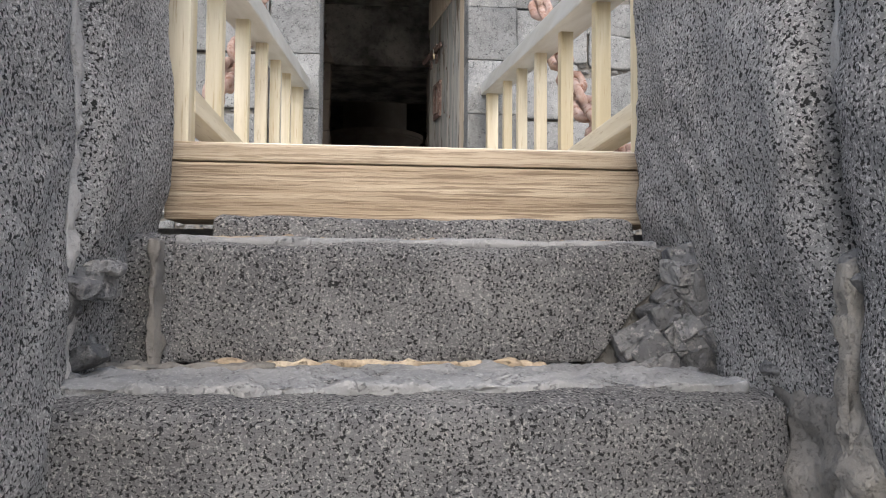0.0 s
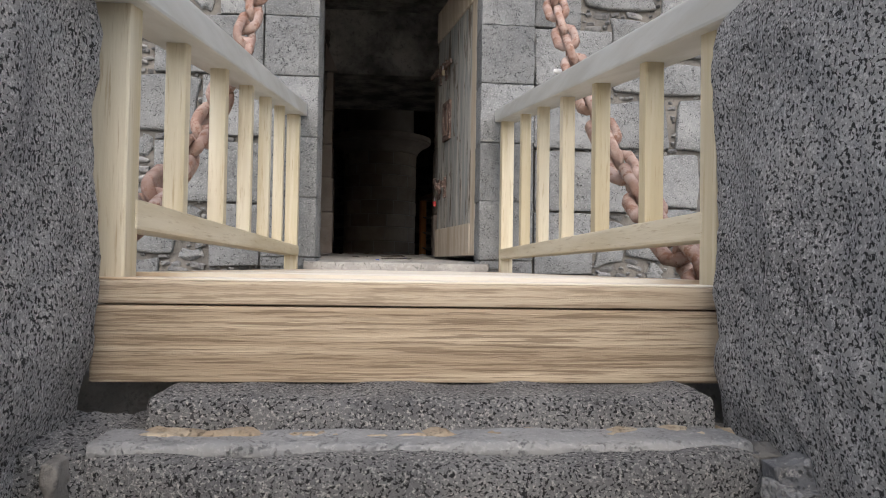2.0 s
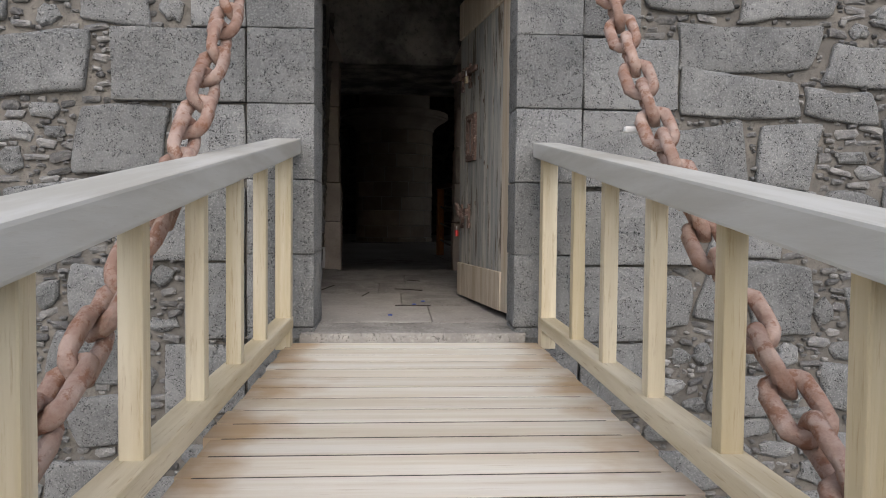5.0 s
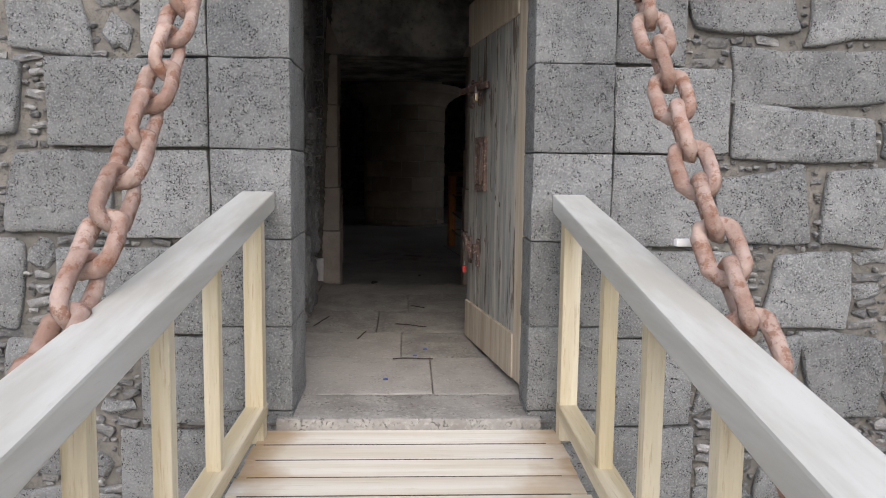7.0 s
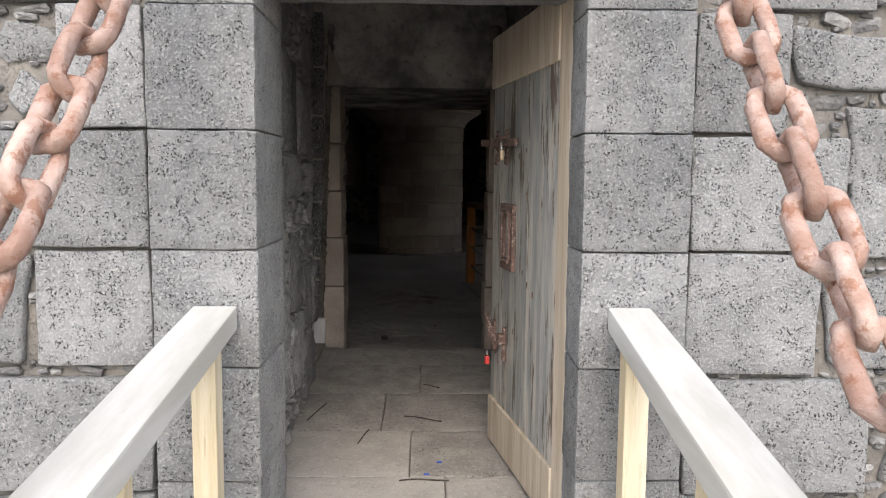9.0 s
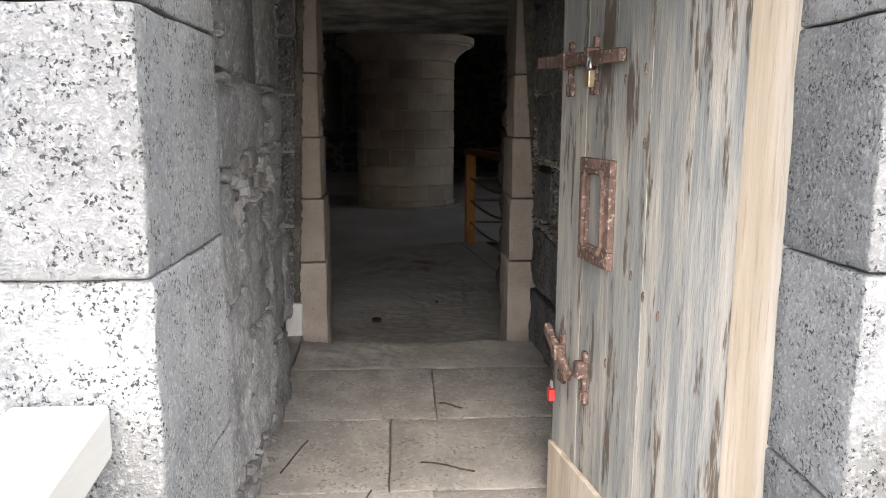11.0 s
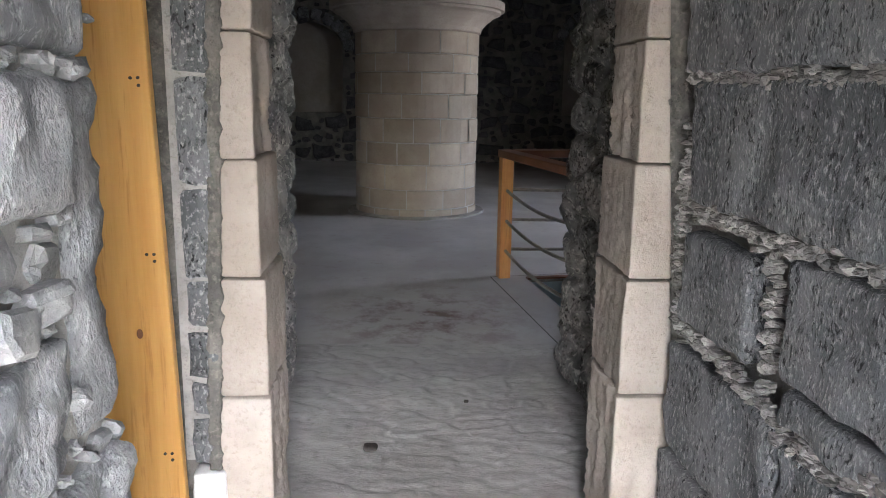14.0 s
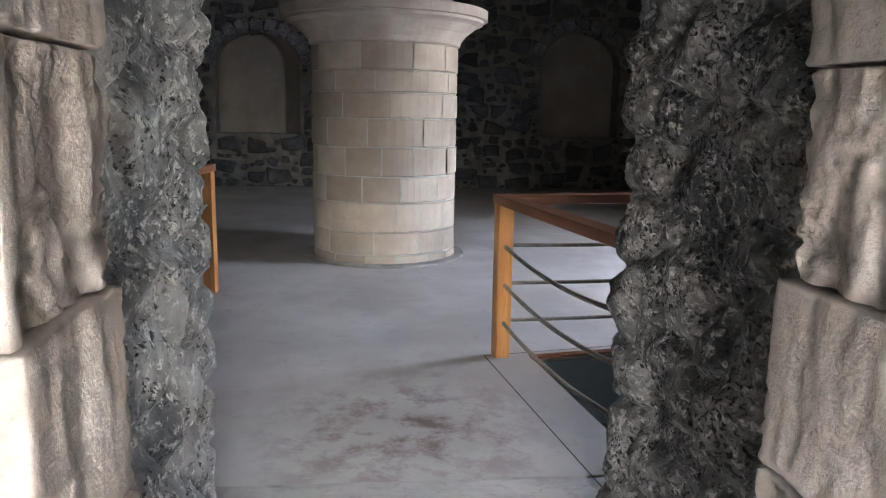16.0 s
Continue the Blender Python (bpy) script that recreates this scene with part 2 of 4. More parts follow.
RED_BIT = material("red_plastic", (0.45, 0.03, 0.03), (0.5, 0.05, 0.04), (0.35, 0.02, 0.02), 20, 90, rough=0.4)
# pale colour that carries the light on one stairwell side
PIT_LIT = material("pale_blue_lit_side", (0.42, 0.50, 0.54), (0.50, 0.58, 0.62), (0.36, 0.42, 0.46), 3, 30, bump=0.2, depth=0.004)


# brown trodden stain on the room's floor
nt = ROOM_FLOOR.node_tree
src = nt.nodes["Principled BSDF"].inputs["Base Color"].links[0].from_socket
place = nt.nodes.new("ShaderNodeNewGeometry")
gap_ = nt.nodes.new("ShaderNodeVectorMath")
gap_.operation = "DISTANCE"
gap_.inputs[1].default_value = (-0.08, 13.45, 0.13)
nt.links.new(place.outputs["Position"], gap_.inputs[0])
fall = nt.nodes.new("ShaderNodeMapRange")
fall.inputs["From Min"].default_value, fall.inputs["From Max"].default_value = 0.85, 0.1
nt.links.new(gap_.outputs["Value"], fall.inputs["Value"])
blot = nt.nodes.new("ShaderNodeTexNoise")
blot.inputs["Scale"].default_value, blot.inputs["Detail"].default_value, blot.inputs["Roughness"].default_value = 5.0, 6.0, 0.7
nt.links.new(place.outputs["Position"], blot.inputs["Vector"])
edge = nt.nodes.new("ShaderNodeMapRange")
edge.inputs["From Min"].default_value, edge.inputs["From Max"].default_value = 0.46, 0.62
nt.links.new(blot.outputs["Fac"], edge.inputs["Value"])
both = nt.nodes.new("ShaderNodeMath")
both.operation = "MULTIPLY"
nt.links.new(fall.outputs[0], both.inputs[0])
nt.links.new(edge.outputs[0], both.inputs[1])
stain = nt.nodes.new("ShaderNodeMix")
stain.data_type = "RGBA"
stain.inputs[7].default_value = (0.13, 0.085, 0.07, 1)
nt.links.new(both.outputs[0], stain.inputs[0])
nt.links.new(src, stain.inputs[6])
nt.links.new(stain.outputs[2], nt.nodes["Principled BSDF"].inputs["Base Color"])


# brown weather stains towards the plank ends
nt = DECK.node_tree
src = nt.nodes["Principled BSDF"].inputs["Base Color"].links[0].from_socket
place = nt.nodes.new("ShaderNodeNewGeometry")
axes = nt.nodes.new("ShaderNodeSeparateXYZ")
nt.links.new(place.outputs["Position"], axes.inputs[0])
size_ = nt.nodes.new("ShaderNodeMath")
size_.operation = "ABSOLUTE"
nt.links.new(axes.outputs["X"], size_.inputs[0])
blot = nt.nodes.new("ShaderNodeTexNoise")
blot.inputs["Scale"].default_value, blot.inputs["Detail"].default_value = 4.0, 6.0
nt.links.new(place.outputs["Position"], blot.inputs["Vector"])
sum_ = nt.nodes.new("ShaderNodeMath")
sum_.operation = "MULTIPLY_ADD"
sum_.inputs[1].default_value = 0.9
nt.links.new(blot.outputs["Fac"], sum_.inputs[0])
nt.links.new(size_.outputs[0], sum_.inputs[2])
edge = nt.nodes.new("ShaderNodeMapRange")
edge.inputs["From Min"].default_value, edge.inputs["From Max"].default_value = 0.86, 1.12
edge.inputs["To Max"].default_value = 0.75
nt.links.new(sum_.outputs[0], edge.inputs["Value"])
stain = nt.nodes.new("ShaderNodeMix")
stain.data_type = "RGBA"
stain.inputs[7].default_value = (0.40, 0.25, 0.11, 1)
nt.links.new(edge.outputs[0], stain.inputs[0])
nt.links.new(src, stain.inputs[6])
nt.links.new(stain.outputs[2], nt.nodes["Principled BSDF"].inputs["Base Color"])


# ---- mesh helpers ----
rnd = random.Random(7)


def link(name, me, mat, parent=None, smooth=False):
    me.materials.clear()
    me.materials.append(mat)
    if smooth:
        me.polygons.foreach_set("use_smooth", [True] * len(me.polygons))
    ob = new(name, me)
    ob.parent = parent
    return ob


def part(name, bm, mat, parent=None, label="", smooth=False):
    """Links a bmesh as one mesh object under a thing or a part."""
    me = bpy.data.meshes.new(name)
    bmesh.ops.recalc_face_normals(bm, faces=bm.faces)
    bm.to_mesh(me)
    bm.free()
    ob = link(name, me, mat, parent, smooth)
    if label:
        ob["label"] = label
    return ob


def structure(ob, label, category=""):
    return tagged(ob, label, category, kind="structure")


def thing(name, label, category, group=""):
    return tagged(new(name), label, category, group)


def box(lo, hi, bevel=0.0, seg=1, bm=None, m=None):
    bm = bm or bmesh.new()
    made = bmesh.ops.create_cube(bm, size=1)["verts"]
    lo, hi = Vector(lo), Vector(hi)
    for v in made:
        v.co = Vector((lo[i] + (hi[i] - lo[i]) * (v.co[i] + 0.5) for i in range(3)))
    if bevel:
        edges = list({e for v in made for e in v.link_edges})
        out = bmesh.ops.bevel(bm, geom=edges, offset=bevel, segments=seg, affect="EDGES", profile=0.6)
        made = list({v for f in out["faces"] for v in f.verts} | {v for v in made if v.is_valid})
    if m is not None:
        bmesh.ops.transform(bm, matrix=m, verts=made)
    return bm


def extrude(points, z0, z1, bm=None):
    """An upright prism over a footprint."""
    bm = bm or bmesh.new()
    low = [bm.verts.new((x, y, z0)) for x, y in points]
    top = [bm.verts.new((x, y, z1)) for x, y in points]
    bm.faces.new(low)
    bm.faces.new(top)
    for i in range(len(points)):
        k = (i + 1) % len(points)
        bm.faces.new((low[i], low[k], top[k], top[i]))
    return bm


def lines(length, cell, radius):
    """Grid lines along a block's side, crowded at its rounded ends."""
    k = max(1, int((length - 2 * radius) / cell))
    mid = [radius + (length - 2 * radius) * i / k for i in range(k + 1)]
    return [0.0, radius * 0.35] + mid + [length - radius * 0.35, length]


def rough_block(lo, hi, cell=0.03, radius=0.03, amp=0.012, freq=7.0, seed=0, shape=None):
    """A hewn block: a finely divided box with rounded arrises and an uneven skin."""
    lo, hi = np.array(lo, float), np.array(hi, float)
    size = hi - lo
    bm = bmesh.new()
    for axis in range(3):
        a, b = [i for i in range(3) if i != axis]
        ga, gb = lines(size[a], cell, radius), lines(size[b], cell, radius)
        na, nb = len(ga) - 1, len(gb) - 1
        for side in (0, 1):
            grid = []
            for i in range(na + 1):
                row = []
                for j in range(nb + 1):
                    p = lo.copy()
                    p[axis] = hi[axis] if side else lo[axis]
                    p[a] += ga[i]
                    p[b] += gb[j]
                    core = np.clip(p, lo + radius, hi - radius)
                    d = p - core
                    length = np.linalg.norm(d)
                    nrm = d / length if length > 1e-9 else np.zeros(3)
                    q = core + nrm * radius if length > 1e-9 else p
                    w = Vector(q) * freq + Vector((seed * 3.7, seed * 1.3, seed))
                    push = noise.noise(w) * amp + noise.noise(w * 3.1) * amp * 0.45 + noise.noise(w * 8.0) * amp * 0.2
                    q = q + nrm * push
                    if shape:
                        q = shape(q)
                    row.append(bm.verts.new(q))
                grid.append(row)
            for i in range(na):
                for j in range(nb):
                    bm.faces.new((grid[i][j], grid[i + 1][j], grid[i + 1][j + 1], grid[i][j + 1]))
    bmesh.ops.remove_doubles(bm, verts=bm.verts, dist=min(cell, radius) * 0.04)
    return bm


def stone_geo(w, h, d, r, sides=2, rough=0.012, bev=0.014, dome=0.006, corner=0.25):
    """Vertices and faces of one wall stone about its centre: w along x, h along z, standing out by d towards -y."""
    ring = []
    cw, ch = min(w, h) * corner * 0.5, min(w, h) * corner * 0.5
    corners = [(-w / 2, -h / 2), (w / 2, -h / 2), (w / 2, h / 2), (-w / 2, h / 2)]
    for i in range(4):
        (x0, z0), (x1, z1) = corners[i], corners[(i + 1) % 4]
        ln = math.hypot(x1 - x0, z1 - z0)
        a, b = min(0.4, cw / ln * r.uniform(0.4, 1.5)), 1 - min(0.4, ch / ln * r.uniform(0.4, 1.5))
        for k in range(sides + 1):
            f = a + (b - a) * k / sides
            ring.append((x0 + (x1 - x0) * f + r.uniform(-rough, rough), z0 + (z1 - z0) * f + r.uniform(-rough, rough)))
    n = len(ring)
    k = 1 - 2 * bev / max(min(w, h), 0.02)
    k = max(k, 0.45)
    verts = [(x, 0.0, z) for x, z in ring]
    verts += [(x, -(d - bev), z) for x, z in ring]
    verts += [(x * k, -d + r.uniform(-dome, dome), z * k) for x, z in ring]
    verts.append((r.uniform(-0.1, 0.1) * w, -d - dome, r.uniform(-0.1, 0.1) * h))
    faces = []
    for i in range(n):
        j = (i + 1) % n
        faces += [(i, j, n + j, n + i), (n + i, n + j, 2 * n + j, 2 * n + i), (2 * n + i, 2 * n + j, 3 * n)]
    return verts, faces


def pack(u0, u1, v0, v1, fixed, sizes, r, slack=0.0):
    """Fills a rectangle with stones of falling size round the fixed ones; each is (u0, v0, u1, v1)."""
    have = np.array(fixed if len(fixed) else [(9e3, 9e3, 9e3, 9e3)], float)
    out = []
    for tries, wa, wb, ha, hb, gap in sizes:
        level = []
        for _ in range(tries):
            w, h = r.uniform(wa, wb), r.uniform(ha, hb)
            u, v = r.uniform(u0, u1 - w), r.uniform(v0, v1 - h)
            if u1 - u0 < w or v1 - v0 < h:
                continue
            if not np.any((have[:, 0] < u + w + gap) & (have[:, 2] > u - gap) & (have[:, 1] < v + h + gap) & (have[:, 3] > v - gap)):
                have = np.vstack([have, (u, v, u + w, v + h)])
                level.append((u, v, u + w, v + h))
        out.append(level)
    return out


def lay_stones(parent, m, rects, mat, r, d=(0.02, 0.04), rough=0.012, bev=0.014, name="stone", corner=0.25, sides=2):
    """Each rectangle becomes a stone object of its own on the wall plane m."""
    for a, b, c, e in rects:
        w, h = c - a, e - b
        if min(w, h) > 0.15:
            sk = [r.uniform(-1, 1) * rough * 1.6 for _ in range(6)]

            def bent(p, w=w, h=h, sk=sk):
                x, z = p[0] / w * 2, p[2] / h * 2
                p[0] += sk[0] * z + sk[1] * x * z + sk[4] * (z * z - 0.5)
                p[2] += sk[2] * x + sk[3] * x * z + sk[5] * (x * x - 0.5)
                return p
            dd = r.uniform(*d)
            ob = part(name, rough_block((-w / 2, -dd, -h / 2), (w / 2, 0.01, h / 2), 0.042, min(0.024, 0.005 + rough), 0.004 + rough * 0.4, 7, r.random() * 40, bent), mat, parent, smooth=True)
        else:
            v, f = stone_geo(w, h, r.uniform(*d), r, sides, rough, bev, corner=corner)
            me = bpy.data.meshes.new(name)
            me.from_pydata(v, [], f)
            ob = link(name, me, mat, parent)
        ob.matrix_basis = m @ Matrix.Translation(((a + c) / 2, 0, (b + e) / 2)) @ pose(0, 0, 0, 0, r.uniform(-1, 1) * (3 if corner > 0.3 else 0.3), 0)


def lay_chips(parent, m, rects, mat, r, d=(0.008, 0.03), name="small_stones", label="small chinking stones packed between larger blocks"):
    """The small stones between, joined."""
    verts, faces = [], []
    for a, b, c, e in rects:
        v, f = stone_geo(c - a, e - b, r.uniform(*d), r, 1, min(c - a, e - b) * 0.16, 0.007, 0.004, 0.6)
        spin = pose(0, 0, 0, r.uniform(-12, 12), r.uniform(-14, 14), r.uniform(-12, 12))
        base = len(verts)
        for p in v:
            q = m @ (spin @ Vector(p) + Vector(((a + c) / 2, 0, (b + e) / 2)))
            verts.append(q)
        faces += [tuple(i + base for i in face) for face in f]
    me = bpy.data.meshes.new(name)
    me.from_pydata(verts, [], faces)
    ob = link(name, me, mat, parent)
    return tagged(ob, label, kind="stuff")


def tube(path, radius, sides=8, closed=False, bm=None):
    bm = bm or bmesh.new()
    pts = [Vector(p) for p in path]
    rings, n = [], len(pts)
    up = Vector((0.3, 0.2, 1)).normalized()
    for i, p in enumerate(pts):
        a = pts[(i - 1) % n] if closed or i else p
        b = pts[(i + 1) % n] if closed or i < n - 1 else p
        t = (b - a).normalized()
        s = t.cross(up)
        s = s.normalized() if s.length > 1e-4 else t.orthogonal().normalized()
        w = s.cross(t).normalized()
        rr = radius[i] if isinstance(radius, (list, tuple)) else radius
        rings.append([bm.verts.new(p + (s * math.cos(6.28319 * k / sides) + w * math.sin(6.28319 * k / sides)) * rr) for k in range(sides)])
    for i in range(n if closed else n - 1):
        A, B = rings[i], rings[(i + 1) % n]
        for k in range(sides):
            bm.faces.new((A[k], A[(k + 1) % sides], B[(k + 1) % sides], B[k]))
    if not closed:
        bm.faces.new(rings[0])
        bm.faces.new(rings[-1])
    return bm


def lathe(profile, centre, sides=64, a0=0.0, a1=6.2831853):
    """Turns (radius, z) rows about an upright axis."""
    bm = bmesh.new()
    full = abs(a1 - a0 - 6.2831853) < 1e-3
    cols = []
    for k in range(sides if full else sides + 1):
        a = a0 + (a1 - a0) * k / sides
        cols.append([bm.verts.new((centre[0] + r_ * math.cos(a), centre[1] + r_ * math.sin(a), z)) for r_, z in profile])
    for k in range(sides):
        A, B = cols[k], cols[(k + 1) % len(cols)]
        for i in range(len(profile) - 1):
            bm.faces.new((A[i], B[i], B[i + 1], A[i + 1]))
    return bm


def plane_yz(x, towards):
    """Wall plane at x whose stones stand out along +x (towards=1) or -x; its u runs along y (reversed for +1)."""
    return Matrix.Translation((x, 0, 0)) @ pose(0, 0, 0, 0, 0, 90 if towards > 0 else -90)


# ---- ground, moat and the far side ----
bm = bmesh.new()
bmesh.ops.create_grid(bm, x_segments=60, y_segments=60, size=600)
for v in bm.verts:
    v.co.z = -2.3
structure(part("ground", bm, EARTH), "dry brown gravel ground around the fort", "ground")

# ---- facade ----
DOOR_L, DOOR_R, LINTEL = -0.512, 0.50, 2.03
bm = extrude([(-8, 7.75), (-0.53, 7.75), (-0.53, 8.12), (-0.68, 8.14), (-0.74, 10.06), (-1.2, 10.08), (-1.2, 10.97), (-8, 10.97)], -2.4, 4.6)
wall_west = structure(part("wall_front_left", bm, MORTAR), "thick grey rubble fort wall beside the doorway", "wall")
bm = extrude([(8, 7.75), (0.52, 7.75), (0.52, 7.93), (0.725, 7.95), (0.63, 10.97), (8, 10.97)], -2.4, 4.6)
wall_east = structure(part("wall_front_right", bm, MORTAR), "thick grey rubble fort wall behind the open door", "wall")
bm = box((-0.53, 7.76, 2.06), (0.52, 8.12, 4.6))
wall_over = structure(part("wall_over_door", bm, MORTAR), "wall above the stone doorway lintel", "wall")

FACE = Matrix.Translation((0, 7.75, 0))
r = random.Random(11)
joints = [-0.68, -0.30, 0.075, 0.445, 0.815, 1.19, 1.56, 1.935, 2.31, 2.68]


def door_jamb(side):
    ob = structure(new("door_jamb"), "dressed grey basalt door jamb of square blocks", "door jamb")
    x0, x1 = (-0.842, DOOR_L) if side < 0 else (DOOR_R, 0.838)
    for z0, z1 in zip(joints, joints[1:]):
        z1 = min(z1, LINTEL) if z0 < LINTEL else z1
        if z0 >= LINTEL:
            break
        y0 = 7.69 + r.uniform(-0.008, 0.006)
        part("block", rough_block((x0, y0, z0 + 0.002), (x1, 8.12 if side < 0 else 7.93, z1 - 0.002), 0.035, 0.006, 0.004, 9, r.random() * 20), BASALT, ob, smooth=True)
    return ob


door_jamb(-1)
door_jamb(1)
lintel = structure(part("lintel", rough_block((-0.95, 7.685, LINTEL + 0.004), (0.93, 8.12, 2.45), 0.04, 0.015, 0.005, 8, 3), BASALT, smooth=True), "single grey basalt lintel over the doorway", "lintel")

# squared blocks beside the jambs, then the large rubble stones
ashlar_left = [(-1.50, 1.20, -0.855, 1.55), (-1.21, 0.82, -0.855, 1.18), (-1.49, 0.41, -0.86, 0.77), (-1.15, 0.02, -0.86, 0.39), (-1.11, 1.57, -0.855, 1.93), (-1.30, 1.95, -0.96, 2.3), (-1.25, -0.36, -0.86, -0.02)]
big_left = [(-1.68, 0.83, -1.25, 1.17), (-1.66, 1.57, -1.34, 1.82), (-1.72, 0.10, -1.34, 0.38), (-2.10, 1.22, -1.62, 1.52), (-2.02, 0.43, -1.64, 0.78), (-2.10, -0.02, -1.92, 0.35), (-1.82, -0.20, -1.45, 0.05), (-2.10, -0.46, -1.90, -0.2), (-2.4, 1.56, -2.0, 1.84), (-2.5, 0.8, -2.1, 1.1)]
ashlar_right = [(0.85, 1.57, 1.14, 1.93), (0.85, 1.20, 1.34, 1.55), (0.85, 0.80, 1.27, 1.18), (0.86, 0.40, 1.46, 0.77), (0.86, 0.00, 1.23, 0.38), (0.95, 1.95, 1.4, 2.3), (0.86, -0.36, 1.25, -0.02)]
big_right = [(1.35, 1.41, 2.10, 1.65), (1.36, 1.17, 2.00, 1.39), (1.31, 0.81, 1.72, 1.12), (1.79, 0.80, 2.10, 1.14), (1.56, 0.43, 1.93, 0.77), (1.75, 0.02, 2.10, 0.41), (1.16, 1.71, 1.62, 1.88), (2.16, 1.34, 2.54, 1.55), (2.04, 1.16, 2.42, 1.32), (2.14, 0.48, 2.46, 0.78), (2.49, 0.48, 2.9, 0.78), (2.31, 0.0, 2.68, 0.30), (2.18, -0.38, 2.48, -0.12), (1.27, 0.06, 1.45, 0.33), (1.5, 0.1, 1.72, 0.4), (1.68, 1.68, 2.2, 2.0)]


def face_wall(parent, ashlar, big, u0, u1, seed):
    q = random.Random(seed)
    lay_stones(parent, FACE, [(a - 0.004, b - 0.004, c + 0.002, d + 0.004) for a, b, c, d in ashlar], BASALT, q, (0.035, 0.05), 0.002, 0.01, "block", 0.12)
    lay_stones(parent, FACE, big, BASALT, q, (0.025, 0.045), 0.014, 0.016, "stone", 0.5, 3)
    more, mid, small, tiny, dust = pack(u0, u1, -1.3, 2.75, ashlar + big,
                                        [(900, 0.3, 0.55, 0.2, 0.34, 0.03), (3000, 0.1, 0.22, 0.06, 0.14, 0.008), (7000, 0.06, 0.14, 0.025, 0.05, 0.003), (9000, 0.03, 0.07, 0.018, 0.035, 0.001), (8000, 0.018, 0.035, 0.012, 0.022, 0.0)], q)
    lay_stones(parent, FACE, more, BASALT, q, (0.02, 0.045), 0.014, 0.016, "stone", 0.5, 3)
    near = sorted(mid, key=lambda a: abs(a[0]) + abs(a[1] - 0.8))[:120]
    lay_stones(parent, FACE, near, BASALT, q, (0.015, 0.035), 0.012, 0.012, "stone", 0.7, 2)
    lay_chips(parent, FACE, [a for a in mid if a not in near] + small + tiny + dust, RUBBLE, q)


face_wall(wall_west, ashlar_left, big_left, -3.4, -0.86, 21)
face_wall(wall_east, ashlar_right, big_right, 0.86, 3.6, 22)

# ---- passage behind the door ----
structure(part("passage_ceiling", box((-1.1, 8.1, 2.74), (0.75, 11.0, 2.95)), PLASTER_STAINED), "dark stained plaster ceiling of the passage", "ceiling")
bm = bmesh.new()
bmesh.ops.create_grid(bm, x_segments=2, y_segments=12, size=1)
for v in bm.verts:
    v.co = Vector((v.co.x * 0.86 - 0.1, 9.22 + v.co.y * 1.54, 0.0))
    v.co.z = 0.02 + (v.co.y - 7.68) * 0.035
passage_floor = structure(part("passage_floor", bm, MORTAR), "worn grey stone paved passage floor", "floor")


def paving(x0, x1, y0, y1, mat, seed):
    def tilt(p):
        p[2] += (p[1] - 7.68) * 0.035
        return p
    part("paving_slab", rough_block((x0, y0, -0.05), (x1, y1, 0.05), 0.05, 0.006, 0.004, 6, seed, tilt), mat, passage_floor, smooth=True)


for i, (a, b, c, d, mt) in enumerate([(-0.58, 0.56, 7.66, 7.98, ROUGH_SLAB), (-0.74, 0.10, 7.985, 8.60, CONCRETE), (0.105, 0.72, 7.985, 8.60, CONCRETE),
                                      (-0.78, -0.06, 8.605, 9.15, CONCRETE), (-0.055, 0.70, 8.605, 9.15, ROUGH_SLAB), (-0.80, -0.22, 9.155, 9.75, ROUGH_SLAB),
                                      (-0.215, 0.70, 9.155, 9.75, ROUGH_SLAB), (-0.735, -0.02, 9.755, 10.355, ROUGH_SLAB), (-0.015, 0.70, 9.755, 10.355, ROUGH_SLAB),
                                      (-1.19, -0.74, 10.12, 10.95, CONCRETE)]):
    paving(a, b, c, d, mt, i)
def sill_tilt(p):
    p[2] += (p[1] - 7.68) * 0.035
    return p


sill = structure(part("door_sill", rough_block((-0.735, 10.36, -0.2), (0.66, 10.80, 0.046), 0.014, 0.02, 0.016, 6, 5, sill_tilt), CONCRETE, smooth=True), "worn pale stone sill of the inner doorway", "sill")

# left passage wall, rubble and large blocks
LEFT = Matrix.Translation((-0.705, 9.18, 0)) @ pose(0, 0, 0, 0, 0, 91.8) @ Matrix.Translation((-9.18, 0, 0))
q = random.Random(31)
big = [(8.13, 1.28, 8.26, 1.56), (8.50, 1.27, 8.96, 1.50), (8.98, 1.31, 9.64, 1.51), (9.67, 1.32, 9.90, 1.50), (8.16, 0.92, 8.92, 1.22), (9.03, 0.72, 9.46, 1.12), (9.54, 0.93, 9.88, 1.13), (9.60, 0.52, 9.95, 0.90), (8.3, 0.3, 8.56, 0.86), (8.62, 0.35, 9.0, 0.86), (9.05, 0.3, 9.5, 0.68), (9.92, 0.93, 10.05, 1.5), (9.97, 0.5, 10.06, 0.88), (9.55, 0.14, 10.05, 0.47), (8.2, 1.58, 8.75, 2.0), (8.8, 1.54, 9.12, 2.0), (9.56, 1.54, 10.03, 1.95)]
sunk = (9.14, 1.53, 9.54, 2.02)
more, small, tiny, dust = pack(8.13, 10.07, 0.1, 2.72, big + [sunk], [(500, 0.25, 0.5, 0.2, 0.36, 0.02), (5000, 0.05, 0.13, 0.035, 0.08, 0.001), (9000, 0.025, 0.06, 0.02, 0.04, 0.0), (9000, 0.014, 0.03, 0.012, 0.022, 0.0)], q)
